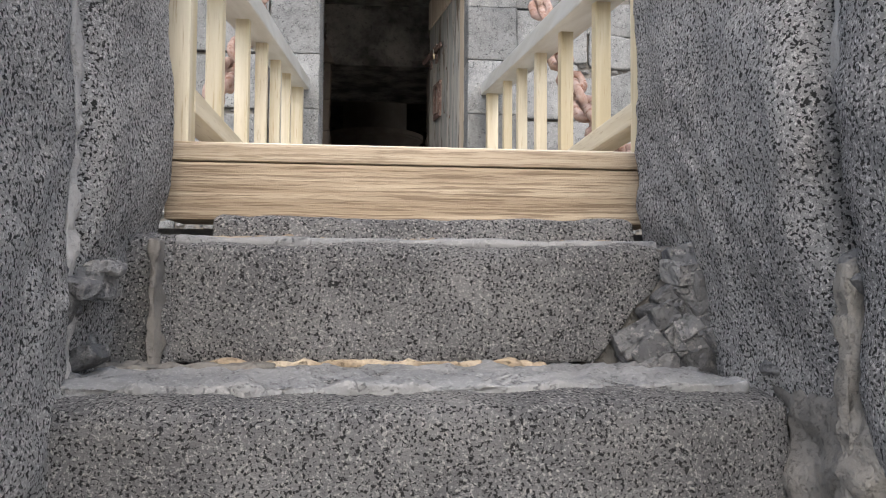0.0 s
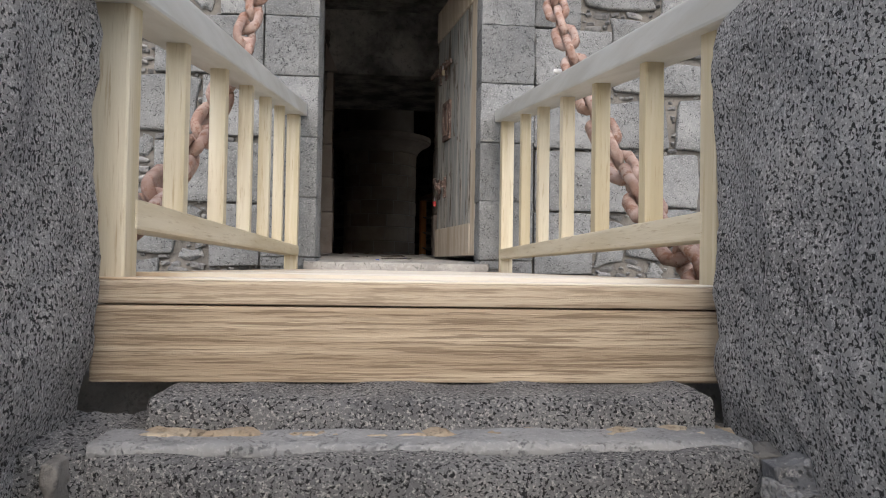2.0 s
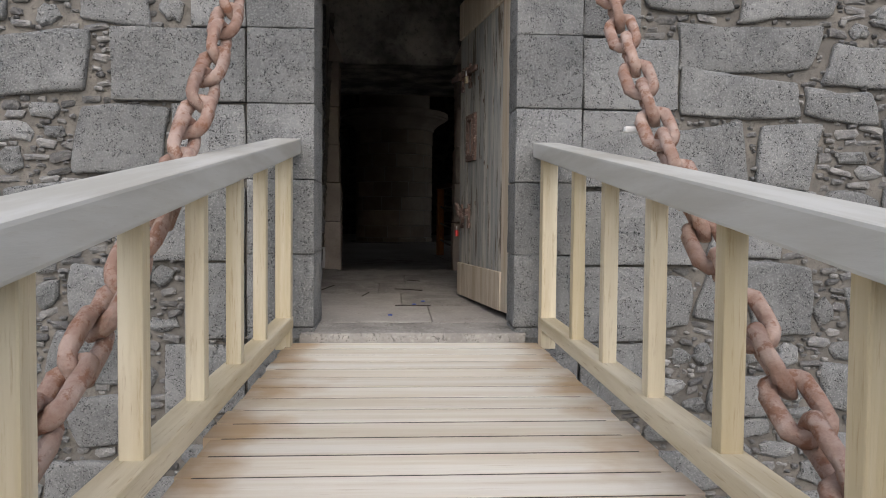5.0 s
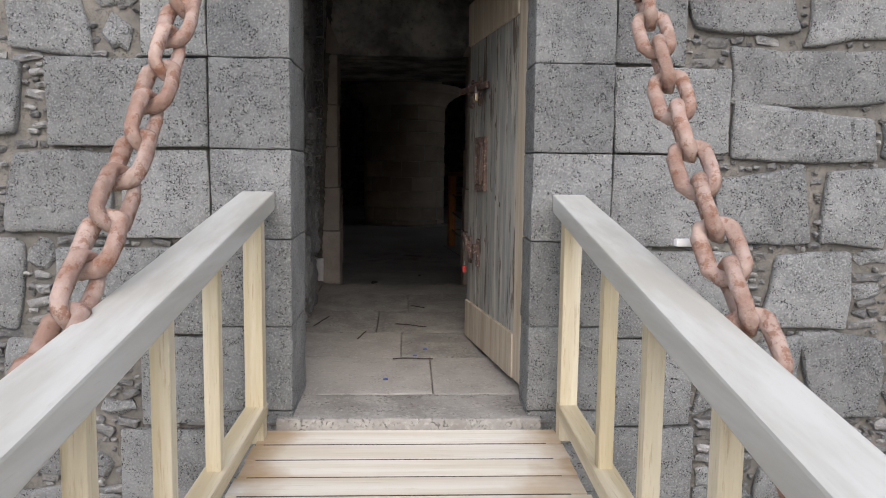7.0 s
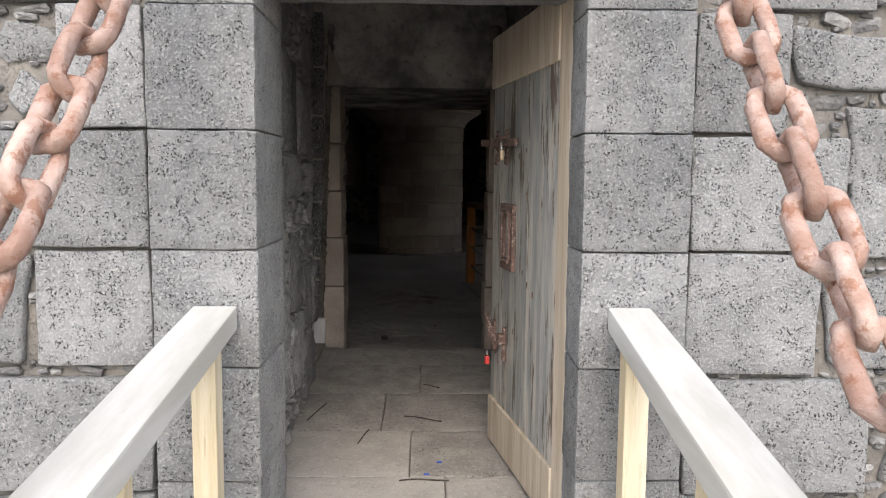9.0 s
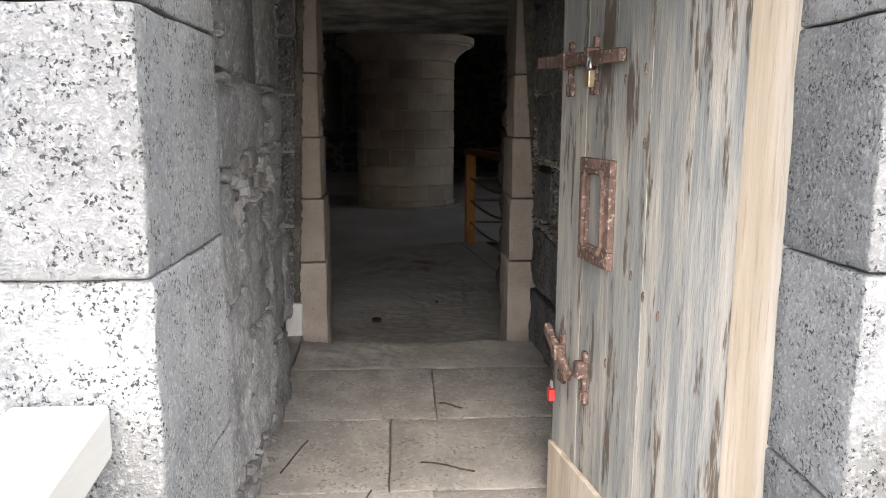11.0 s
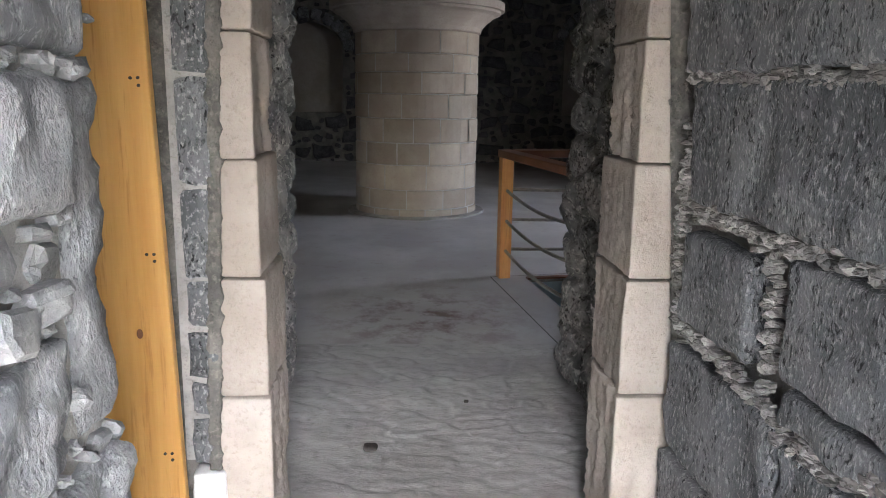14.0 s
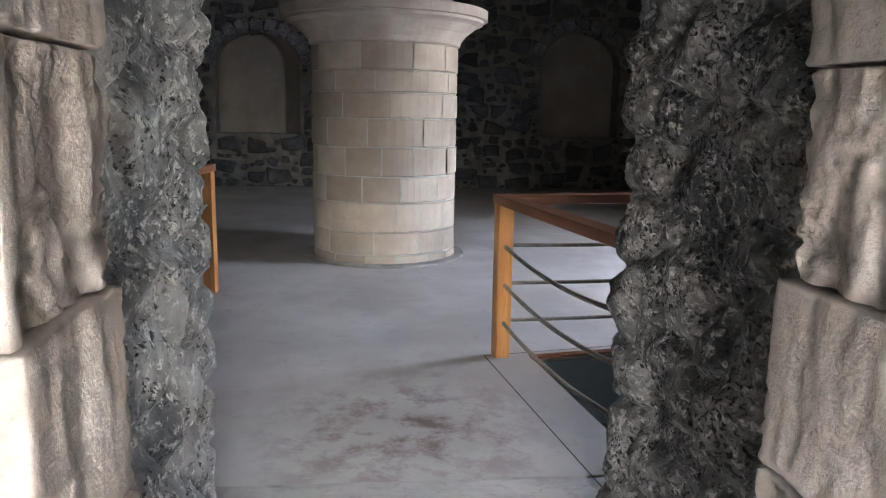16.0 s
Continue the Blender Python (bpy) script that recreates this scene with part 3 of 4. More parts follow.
for a, b, c, d in big + more:
    dd = q.uniform(0.03, 0.055)
    ob = part("stone", rough_block((-(c - a) / 2, -dd, -(d - b) / 2), ((c - a) / 2, 0.03, (d - b) / 2), 0.018, 0.026, 0.024, 11, q.random() * 30), BASALT_TOOLED, wall_west, smooth=True)
    ob.matrix_basis = LEFT @ Matrix.Translation(((a + c) / 2, 0, (b + d) / 2))
lay_stones(wall_west, LEFT, [sunk], DARK_BASALT, q, (0.014, 0.016), 0.004, 0.01, "block")
lay_chips(wall_west, LEFT, small + tiny + dust, RUBBLE_PALE, q, (0.018, 0.052))
part("mortar_bed", box((8.15, -0.012, 0.1), (10.04, 0.01, 2.7), 0, 1, None, LEFT), MORTAR_PALE, wall_west)

# right passage wall, dark dressed blocks
RIGHT = Matrix.Translation((0.655, 9.46, 0)) @ pose(0, 0, 0, 0, 0, -88.1) @ Matrix.Translation((9.46, 0, 0))
q = random.Random(32)
dark = [(-b + 0.006, z0 + 0.006, -a - 0.006, z1 - 0.006) for a, b, z0, z1 in (
    (8.0, 8.9, 2.01, 2.7), (8.9, 10.1, 2.01, 2.7), (10.1, 10.9, 2.01, 2.7), (8.0, 8.8, 1.53, 2.0), (8.8, 9.75, 1.53, 2.0), (9.75, 10.9, 1.545, 2.0),
    (8.0, 8.7, 1.24, 1.52), (8.7, 9.66, 1.24, 1.52), (9.68, 10.84, 1.20, 1.535), (10.41, 10.82, 0.87, 1.135), (8.0, 8.6, 0.8, 1.23), (8.6, 9.5, 0.98, 1.23),
    (9.5, 10.27, 0.90, 1.175), (9.86, 10.27, 0.80, 0.895), (10.26, 10.88, 0.46, 0.80), (9.95, 10.25, 0.46, 0.77), (8.0, 8.7, 0.1, 0.5), (8.7, 9.5, 0.1, 0.5), (9.5, 10.3, 0.1, 0.45), (10.3, 10.9, 0.1, 0.45))]
for a, b, c, d in dark:
    dd = q.uniform(0.025, 0.036)
    ob = part("block", rough_block((-(c - a) / 2, -dd, -(d - b) / 2), ((c - a) / 2, 0.03, (d - b) / 2), 0.024, 0.016, 0.014, 9, q.random() * 30), DARK_BASALT, wall_east, smooth=True)
    ob.matrix_basis = RIGHT @ Matrix.Translation(((a + c) / 2, 0, (b + d) / 2))

ob = part("mortar_patch", rough_block((-9.93, -0.02, 0.46), (-8.75, 0.03, 0.92), 0.016, 0.012, 0.035, 13, 4), DARK_MORTAR, wall_east, "crumbling brown mortar patch", True)
ob.matrix_basis = RIGHT
q = random.Random(34)
seams = (((10.9, 1.55), (10.57, 1.54), (10.22, 1.53), (9.68, 1.525)), ((10.85, 1.42), (10.87, 1.22), (10.86, 1.0), (10.86, 0.85)), ((10.82, 1.19), (10.5, 1.185), (10.14, 1.185), (9.72, 1.21)),
         ((10.84, 0.85), (10.56, 0.835), (10.35, 0.81), (10.23, 0.78), (10.05, 0.78), (9.86, 0.86), (9.5, 0.92)), ((10.36, 1.16), (10.34, 1.0), (10.33, 0.84)), ((9.68, 1.5), (9.66, 1.24)))
crumbs = []
for line_ in seams:
    for (y0, z0), (y1, z1) in zip(line_, line_[1:]):
        n_ = int(math.hypot(y1 - y0, z1 - z0) / 0.006)
        for k in range(n_):
            f = q.random()
            w, h = q.uniform(0.012, 0.05), q.uniform(0.008, 0.026)
            u_, v_ = -(y0 + (y1 - y0) * f) + q.gauss(0, 0.012), z0 + (z1 - z0) * f + q.gauss(0, 0.011)
            crumbs.append((u_ - w / 2, v_ - h / 2, u_ + w / 2, v_ + h / 2))
lay_chips(wall_east, RIGHT, crumbs, CRUMB, q, (0.016, 0.036), "mortar_crumbs", "pale crumbs of mortar in the joints")

# ---- inner doorway ----
bm = extrude([(-8, 10.98), (-0.73, 10.98), (-0.73, 11.3), (-0.85, 11.32), (-0.85, 12.7), (-8, 12.7)], -0.2, 4.6)
wall_mid_l = structure(part("wall_inner_left", bm, DARK_MORTAR), "thick dark rubble wall beside the inner doorway", "wall")
bm = extrude([(8, 10.98), (0.58, 10.98), (0.58, 11.3), (0.71, 11.32), (0.71, 12.7), (8, 12.7)], -0.2, 4.6)
wall_mid_r = structure(part("wall_inner_right", bm, DARK_MORTAR), "thick dark rubble wall beside the inner doorway", "wall")
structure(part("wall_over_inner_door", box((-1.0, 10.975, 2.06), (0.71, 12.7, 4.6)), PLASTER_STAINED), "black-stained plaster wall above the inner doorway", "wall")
zj = [-0.03, 0.59, 0.955, 1.30, 1.65, 2.06]


JAMB_LEAN = {-1: 0.04, 1: 0.08}


def lean(side):
    """Leans a joint with the jamb that it borders."""
    def bend(p):
        p[0] -= side * JAMB_LEAN[side] * (p[2] - 1.3)
        return p
    return bend


def sand_jamb(side):
    ob = structure(new("sandstone_jamb"), "worn pinkish sandstone jamb of stacked blocks", "door jamb")
    q = random.Random(40 + side)
    for i, (z0, z1) in enumerate(zip(zj, zj[1:])):
        fat = (0.018, 0.010, 0.0, -0.005, -0.008)[i] + q.uniform(-0.004, 0.004)
        inner = -0.612 + fat if side < 0 else 0.468 - fat
        outer = -0.717 if side < 0 else 0.569
        deep = (0.016, 0.013, 0.012, 0.036, 0.022)[i]

        def weather(p, inner=inner, outer=outer, z0=z0, deep=deep):
            # the side towards the opening is worn in upright flutes behind the arris
            s_ = 1 if side < 0 else -1
            near = max(0.0, 1 - abs(p[0] - inner) / 0.05)
            edge = 10.95 + 0.03 * noise.noise(Vector((p[2] * 7, z0 * 13, side)))
            back = max(0.0, min(1.0, (p[1] - edge) / 0.03))
            f_ = 0.8 * abs(noise.noise(Vector((p[1] * 8, p[2] * 3, z0 * 9 + side)))) + 0.3 * noise.noise(Vector((p[1] * 60, p[2] * 8, z0 * 5))) + 0.35 * noise.noise(Vector((p[1] * 100, p[2] * 40, 3))) + 0.3 * noise.noise(Vector((p[1] * 55, p[2] * 70, 7)))
            p[0] -= s_ * near * back * deep * (0.15 + 1.5 * max(0.0, f_))
            p[0] += s_ * JAMB_LEAN[side] * (p[2] - 1.3) * min(1.0, abs(p[0] - inner) / abs(outer - inner))
            return p
        x0, x1 = min(inner, outer), max(inner, outer)
        ob_ = part("block", rough_block((x0, 10.925 + q.uniform(-0.006, 0.006), z0 + 0.003), (x1, 11.30 + q.uniform(-0.03, 0.03), z1 - 0.003), 0.0135, 0.008, 0.003, 8, q.random() * 40, weather), SANDSTONE, ob, smooth=True)
    return ob


sand_jamb(-1)
sand_jamb(1)

for pts in ([(-0.71, 2.065), (-0.575, 2.065), (-0.70, 2.36)], [(0.568, 2.065), (0.43, 2.065), (0.56, 2.36)]):
    bm = bmesh.new()
    a_ = [bm.verts.new((x, 10.9, z)) for x, z in pts]
    b_ = [bm.verts.new((x, 10.98, z)) for x, z in pts]
    bm.faces.new(a_)
    bm.faces.new(b_)
    for i in range(3):
        bm.faces.new((a_[i], a_[(i + 1) % 3], b_[(i + 1) % 3], b_[i]))
    structure(part("sandstone_springer", bm, SANDSTONE), "slanted sandstone springer over the inner jamb", "door jamb")

# dark quoins between the board and the sandstone
QUOIN = Matrix.Translation((0, 10.965, 0))
q = random.Random(5)
zq = [0.365, 0.52, 0.64, 0.80, 0.95, 1.22, 1.53, 1.85, 2.2, 2.6]
lay_stones(wall_mid_l, QUOIN, [(-0.835, a + 0.008, -0.738, b - 0.008) for a, b in zip(zq, zq[1:])], DARK_BASALT, q, (0.03, 0.045), 0.006, 0.012, "block", 0.2)
part("mortar_bed", box((-0.86, 10.945, 0.38), (-0.735, 10.97, 2.65)), MORTAR_PALE, wall_mid_l)
part("mortar_joint", rough_block((-0.752, 10.92, 0.03), (-0.714, 10.98, 2.5), 0.012, 0.006, 0.016, 22, 8, lean(-1)), DARK_MORTAR, wall_mid_l, "crumbling dark mortar joint", True)
part("mortar_joint", rough_block((0.566, 10.935, 0.03), (0.64, 10.985, 2.5), 0.012, 0.006, 0.022, 24, 9, lean(1)), DARK_MORTAR, wall_mid_r, "crumbling dark mortar joint", True)
white = structure(part("white_patch", rough_block((-0.835, 10.90, 0.10), (-0.738, 10.98, 0.355), 0.025, 0.012, 0.006, 9, 2), WHITE, wall_mid_l, smooth=True), "small white painted patch at the foot of the wall")

board = thing("upright_board", "tall varnished pine board standing against the wall", "board")
part("plank", box((-1.15, 10.87, 0.12), (-0.842, 10.905, 2.7), 0.003), PINE, board, smooth=False)
for z in (0.42, 1.02, 1.5):
    for dx, dz in ((-0.02, 0.02), (0.0, 0.02), (0.0, 0.0)):
        b = bmesh.new()
        bmesh.ops.create_cone(b, cap_ends=True, segments=10, radius1=0.0045, radius2=0.0045, depth=0.004, matrix=pose(-0.87 + dx, 10.869, z + dz, 90))
        part("screw", b, DARK_BIT, board)

b = bmesh.new()
bmesh.ops.create_cone(b, cap_ends=True, segments=14, radius1=0.011, radius2=0.011, depth=0.003, matrix=pose(-0.93, 10.87, 0.81, 90) @ Matrix.Diagonal((0.8, 1.3, 1, 1)))
part("knot", b, TEAK, board, "dark brown knot in the pine")
board.matrix_basis = Matrix.Translation((-0.842, 10.88, 0.12)) @ pose(0, 0, 0, 0, -1.6, 0) @ Matrix.Translation((0.842, -10.88, -0.12))

# thick wall behind the sandstone, sooty rubble masonry with smeared joints
def masonry_face(parent, x, s_, seed):
    bm_ = bmesh.new()
    rows_ = []
    nu, nv = 120, 150
    for i_ in range(nu + 1):
        y_ = 11.31 + 1.42 * i_ / nu
        row = []
        for k_ in range(nv + 1):
            z_ = 0.1 + 2.0 * k_ / nv
            d_ = noise.voronoi(Vector((y_ * 3.6 + seed, z_ * 4.6, seed)))[0]
            joint = min(1.0, (d_[1] - d_[0]) * 3.2)
            w_ = Vector((y_, z_, seed))
            push = 0.05 * joint + 0.045 * noise.noise(w_ * 2.5) + 0.028 * noise.noise(w_ * 8) + 0.016 * abs(noise.noise(w_ * 22)) + 0.008 * noise.noise(w_ * 55)
            far_ = max(0.0, (y_ - 12.55) / 0.18)
            push += 0.03 * min(1.0, (y_ - 11.3) / 0.9) - 0.09 * far_ * far_
            row.append(bm_.verts.new((x + s_ * push, y_ + 0.012 * noise.noise(w_ * 9), z_)))
        rows_.append(row)
    for i_ in range(nu):
        for k_ in range(nv):
            bm_.faces.new((rows_[i_][k_], rows_[i_ + 1][k_], rows_[i_ + 1][k_ + 1], rows_[i_][k_ + 1]))
    return part("masonry_face", bm_, MASONRY, parent, "sooty rough masonry", True)


masonry_face(wall_mid_l, -0.84, 1, 3.0)
masonry_face(wall_mid_r, 0.70, -1, 8.0)

# floor of the inner doorway, layered worn stone
def floor_z(y_):
    """The floor rises gently from the inner doorway to the column."""
    return 0.12 + 0.04 * (min(y_, 16.6) - 14.4)


bm = bmesh.new()
bmesh.ops.create_grid(bm, x_segments=120, y_segments=190, size=1)
for v in bm.verts:
    x, y = v.co.x * 0.85 - 0.07, 11.93 + v.co.y * 1.13
    w = Vector((x * 3.2, y * 5.5, 0.3))
    layer = noise.noise(w) * 1.1 + noise.noise(w * 1.9) * 0.5 + noise.noise(Vector((x * 6, y * 5, 2))) * 0.5
    flake = layer * 0.9 - math.floor(layer * 0.9)
    z = floor_z(y) - 0.012 + 0.012 * min(1.0, flake * 6.0) * (1 - 0.6 * flake) + 0.005 * noise.noise(Vector((x * 14, y * 20, 1)))
    v.co = Vector((x, y, z))
structure(part("threshold_floor", bm, LAVA_FLOOR, smooth=True), "rough layered grey stone floor of the inner doorway", "floor")

# ---- round room ----
P0, DU, DV = Vector((0.553, 14.41, 0)), Vector((0.17, -0.985, 0)), Vector((0.985, 0.17, 0))


def at(u, v, z=0.0):
    return P0 + DU * u + DV * v + Vector((0, 0, z))


FL = floor_z(14.4)
hole = [at(0.12, 0.17), at(0.12, 2.0), at(1.45, 2.0), at(1.45, 0.17)]
bm = bmesh.new()
outer = [bm.verts.new((x, y, floor_z(y))) for x, y in ((-7.5, 12.98), (7.5, 12.98), (7.5, 16.6), (-7.5, 16.6))]
inner = [bm.verts.new((p.x, p.y, floor_z(p.y))) for p in (hole[3], hole[2], hole[1], hole[0])]
for i in range(4):
    k = (i + 1) % 4
    bm.faces.new((outer[i], outer[k], inner[k], inner[i]))
bm.faces.new((outer[3], outer[2], bm.verts.new((7.5, 24.2, floor_z(24.2))), bm.verts.new((-7.5, 24.2, floor_z(24.2)))))
room_floor = structure(part("floor", bm, ROOM_FLOOR), "dusty stained grey concrete floor of the vaulted room", "floor")
# the shaft's walls take a dark colour in place of shade
bm = bmesh.new()
top = [bm.verts.new((p.x, p.y, floor_z(p.y))) for p in hole]
low = [bm.verts.new((p.x, p.y, -2.2)) for p in hole]
for i in range(4):
    k = (i + 1) % 4
    bm.faces.new((top[i], top[k], low[k], low[i]))
bm.faces.new(low)
structure(part("stairwell", bm, DARK_MORTAR), "stairwell shaft coloured dark for the shade below the floor", "stairwell")
# one side coloured pale blue for the light that falls on it
bm = bmesh.new()
for k, (u_, v_, z_) in enumerate(((0.125, 0.175, FL - 0.02), (0.125, 1.99, FL - 0.02), (0.125, 1.99, -0.55), (0.125, 0.175, -0.25))):
    bm.verts.new(at(u_, v_, z_))
bm.faces.new(list(bm.verts))
bmesh.ops.solidify(bm, geom=list(bm.faces), thickness=0.004)
structure(part("stairwell_wall", bm, PIT_LIT), "stairwell side coloured pale blue as if lit", "stairwell")
bm = bmesh.new()
for a, b, c, d in ((0.06, 0.115, 0.165, 2.0),):
    box((0, 0, 0), (1, 1, 1), 0, 1, bm, Matrix(((DU.x * (b - a), DV.x * (d - c), 0, at(a, c).x), (DU.y * (b - a), DV.y * (d - c), 0, at(a, c).y), (0, 0, 0.02, FL - 0.008), (0, 0, 0, 1))))
structure(part("stairwell_trim", bm, TEAK), "thin wooden trim round the stairwell opening", "trim")
bm = bmesh.new()
a = at(0.0, -0.1)
b = at(1.72, -0.1)
for p, e in ((a, b), (at(0, -0.1), at(0, 2.2))):
    n_ = (e - p).normalized().cross(Vector((0, 0, 1))) * 0.004
    vs = [bm.verts.new(Vector((o.x, o.y, floor_z(o.y) + 0.004))) for o in (p - n_, e - n_, e + n_, p + n_)]
    bm.faces.new(vs)
structure(part("floor_joint", bm, DARK_BIT), "dark joint line in the concrete floor", "trim")

FAR = 23.6
NICHES = [(-2.88, -1.43, 1.13, 2.30, 2.84), (2.82, 4.25, 1.13, 2.36, 2.98)]


def prism_y(points, y0, y1, bm):
    """A prism along y over an upright outline (x, z)."""
    a = [bm.verts.new((x, y0, z)) for x, z in points]
    b = [bm.verts.new((x, y1, z)) for x, z in points]
    bm.faces.new(a)
    bm.faces.new(b)
    for i_ in range(len(points)):
        k_ = (i_ + 1) % len(points)
        bm.faces.new((a[i_], a[k_], b[k_], b[i_]))


bm = bmesh.new()
xs = [-5.6, NICHES[0][0], NICHES[0][1], NICHES[1][0], NICHES[1][1], 5.0]
for a, b in ((0, 1), (2, 3), (4, 5)):
    box((xs[a], FAR, 0), (xs[b], 24.5, 5), 0, 1, bm)
for x0, x1, z0, zs, zt in NICHES:
    box((x0, FAR, 0), (x1, 24.5, z0), 0, 1, bm)
    arch = [((x0 + x1) / 2 - math.cos(math.pi * k / 14) * (x1 - x0) / 2, zs + math.sin(math.pi * k / 14) * (zt - zs)) for k in range(15)]
    prism_y([(x0, 5.0)] + arch + [(x1, 5.0)], FAR, 24.5, bm)
wall_far = structure(part("wall_far", bm, MORTAR), "far wall of dark rubble with pale mortar joints", "wall")
for x0, x1, z0, zs, zt in NICHES:
    bm = box((x0 - 0.05, 24.0, z0 - 0.05), (x1 + 0.05, 24.4, zt + 0.05))
    structure(part("niche_panel", bm, PLASTER), "beige plastered back of an arched wall niche", "niche")
q = random.Random(61)
FARM = Matrix.Translation((0, FAR, 0))
keep_out = [(a - 0.02, b - 0.02, c + 0.02, e - 0.12) for a, c, b, _, e in [(n_[0], n_[1], n_[2], 0, n_[4]) for n_ in NICHES]]
big, mid, small = pack(-5.5, 4.9, 0.1, 3.9, keep_out, [(2600, 0.26, 0.5, 0.17, 0.3, 0.03), (5000, 0.13, 0.24, 0.09, 0.16, 0.025), (5000, 0.06, 0.12, 0.05, 0.09, 0.015)], q)
big.sort(key=lambda a: abs(a[0]))
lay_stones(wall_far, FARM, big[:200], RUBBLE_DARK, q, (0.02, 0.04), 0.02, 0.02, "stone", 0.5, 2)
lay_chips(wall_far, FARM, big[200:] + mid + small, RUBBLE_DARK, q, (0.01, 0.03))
# arch stones over the niches
for x0, x1, z0, zs, zt in NICHES:
    for k in range(11):
        t_ = math.pi * (k + 0.5) / 11
        cx, cz = (x0 + x1) / 2 - math.cos(t_) * ((x1 - x0) / 2 + 0.13), zs + math.sin(t_) * (zt - zs + 0.13)
        v, f = stone_geo(0.2, 0.2, 0.05, q, 2, 0.012, 0.02, corner=0.4)
        me = bpy.data.meshes.new("arch_stone")
        me.from_pydata(v, [], f)
        ob = link("arch_stone", me, DARK_BASALT, wall_far)
        ob.matrix_basis = FARM @ Matrix.Translation((cx, -0.005, cz)) @ pose(0, 0, 0, 0, math.degrees(t_) - 90, 0)

structure(part("wall_room_left", box((-6.0, 12.7, 0), (-5.6, 24.5, 5)), DARK_MORTAR), "dark rubble side wall of the vaulted room", "wall")
bm = bmesh.new()
WY0, WY1, WZ0, WZ1 = 15.1, 16.7, 1.1, 2.75
box((4.6, 12.7, 0), (5.4, WY0, 5), 0, 1, bm)
box((4.6, WY1, 0), (5.4, 24.5, 5), 0, 1, bm)
box((4.6, WY0, 0), (5.4, WY1, WZ0), 0, 1, bm)
box((4.6, WY0, WZ1), (5.4, WY1, 5), 0, 1, bm)
wall_right = structure(part("wall_room_right", bm, MORTAR), "side wall of the vaulted room with a window", "wall")
bm = bmesh.new()
bmesh.ops.create_grid(bm, x_segments=24, y_segments=1, size=1)
for v in bm.verts:
    v.co = Vector((-0.3 + v.co.x * 5.7, 18.6 + v.co.y * 6.0, 4.5 - 1.0 * (v.co.x ** 2)))
structure(part("ceiling", bm, PLASTER), "plastered barrel vault ceiling", "ceiling")
structure(part("wall_room_near", box((-6, 12.705, 2.05), (5.4, 12.71, 5)), PLASTER), "plastered wall over the inner doorway", "wall")

# ---- column ----
CX, CY, CR = -0.09, 17.3, 0.675
column = tagged(new("round_column"), "thick round sandstone column with a moulded capital", "column", kind="structure")
column.location = (0, 0, 0)
courses = [0.215, 0.30, 0.503, 0.764, 0.995, 1.248, 1.497, 1.718, 1.905, 2.14]
q = random.Random(71)
for z0, z1 in zip(courses, courses[1:]):
    n_ = 9 if z1 - z0 > 0.15 else 7
    a, start = 0.0, q.uniform(0, 0.7)
    cuts = [start]
    while cuts[-1] < start + 6.2832 - 0.35:
        cuts.append(cuts[-1] + q.uniform(0.38, 0.78))
    cuts[-1] = start + 6.2832
    for a0, a1 in zip(cuts, cuts[1:]):
        rr = CR + q.uniform(-0.004, 0.005)
        g = 0.006 / CR
        bm = lathe([(rr - 0.012, z0 + 0.003), (rr, z0 + 0.012), (rr, z1 - 0.012), (rr - 0.012, z1 - 0.003)], (CX, CY), 6, a0 + g, a1 - g)
        ends = [(a0 + g, 0), (a1 - g, 0)]
        part("block", bm, COLUMN_STONE, column)
part("core", lathe([(CR - 0.01, 0.18), (CR - 0.01, 2.2)], (CX, CY), 48), MORTAR_PALE, column)
part("base_ring", lathe([(0.0, 0.225), (CR + 0.06, 0.23), (CR + 0.09, 0.225), (CR + 0.1, 0.18)], (CX, CY), 64), MORTAR, column)
part("capital", lathe([(CR - 0.01, 2.13), (CR + 0.02, 2.15), (CR + 0.03, 2.19), (CR + 0.08, 2.25), (CR + 0.17, 2.32), (CR + 0.23, 2.345), (CR + 0.235, 2.37), (CR + 0.27, 2.375), (CR + 0.272, 2.455), (CR + 0.25, 2.465), (0.0, 2.465)], (CX, CY), 64), SANDSTONE, column, smooth=False)
part("upper_drum", lathe([(0.62, 2.465), (0.62, 4.6)], (CX, CY), 48), PLASTER, column)


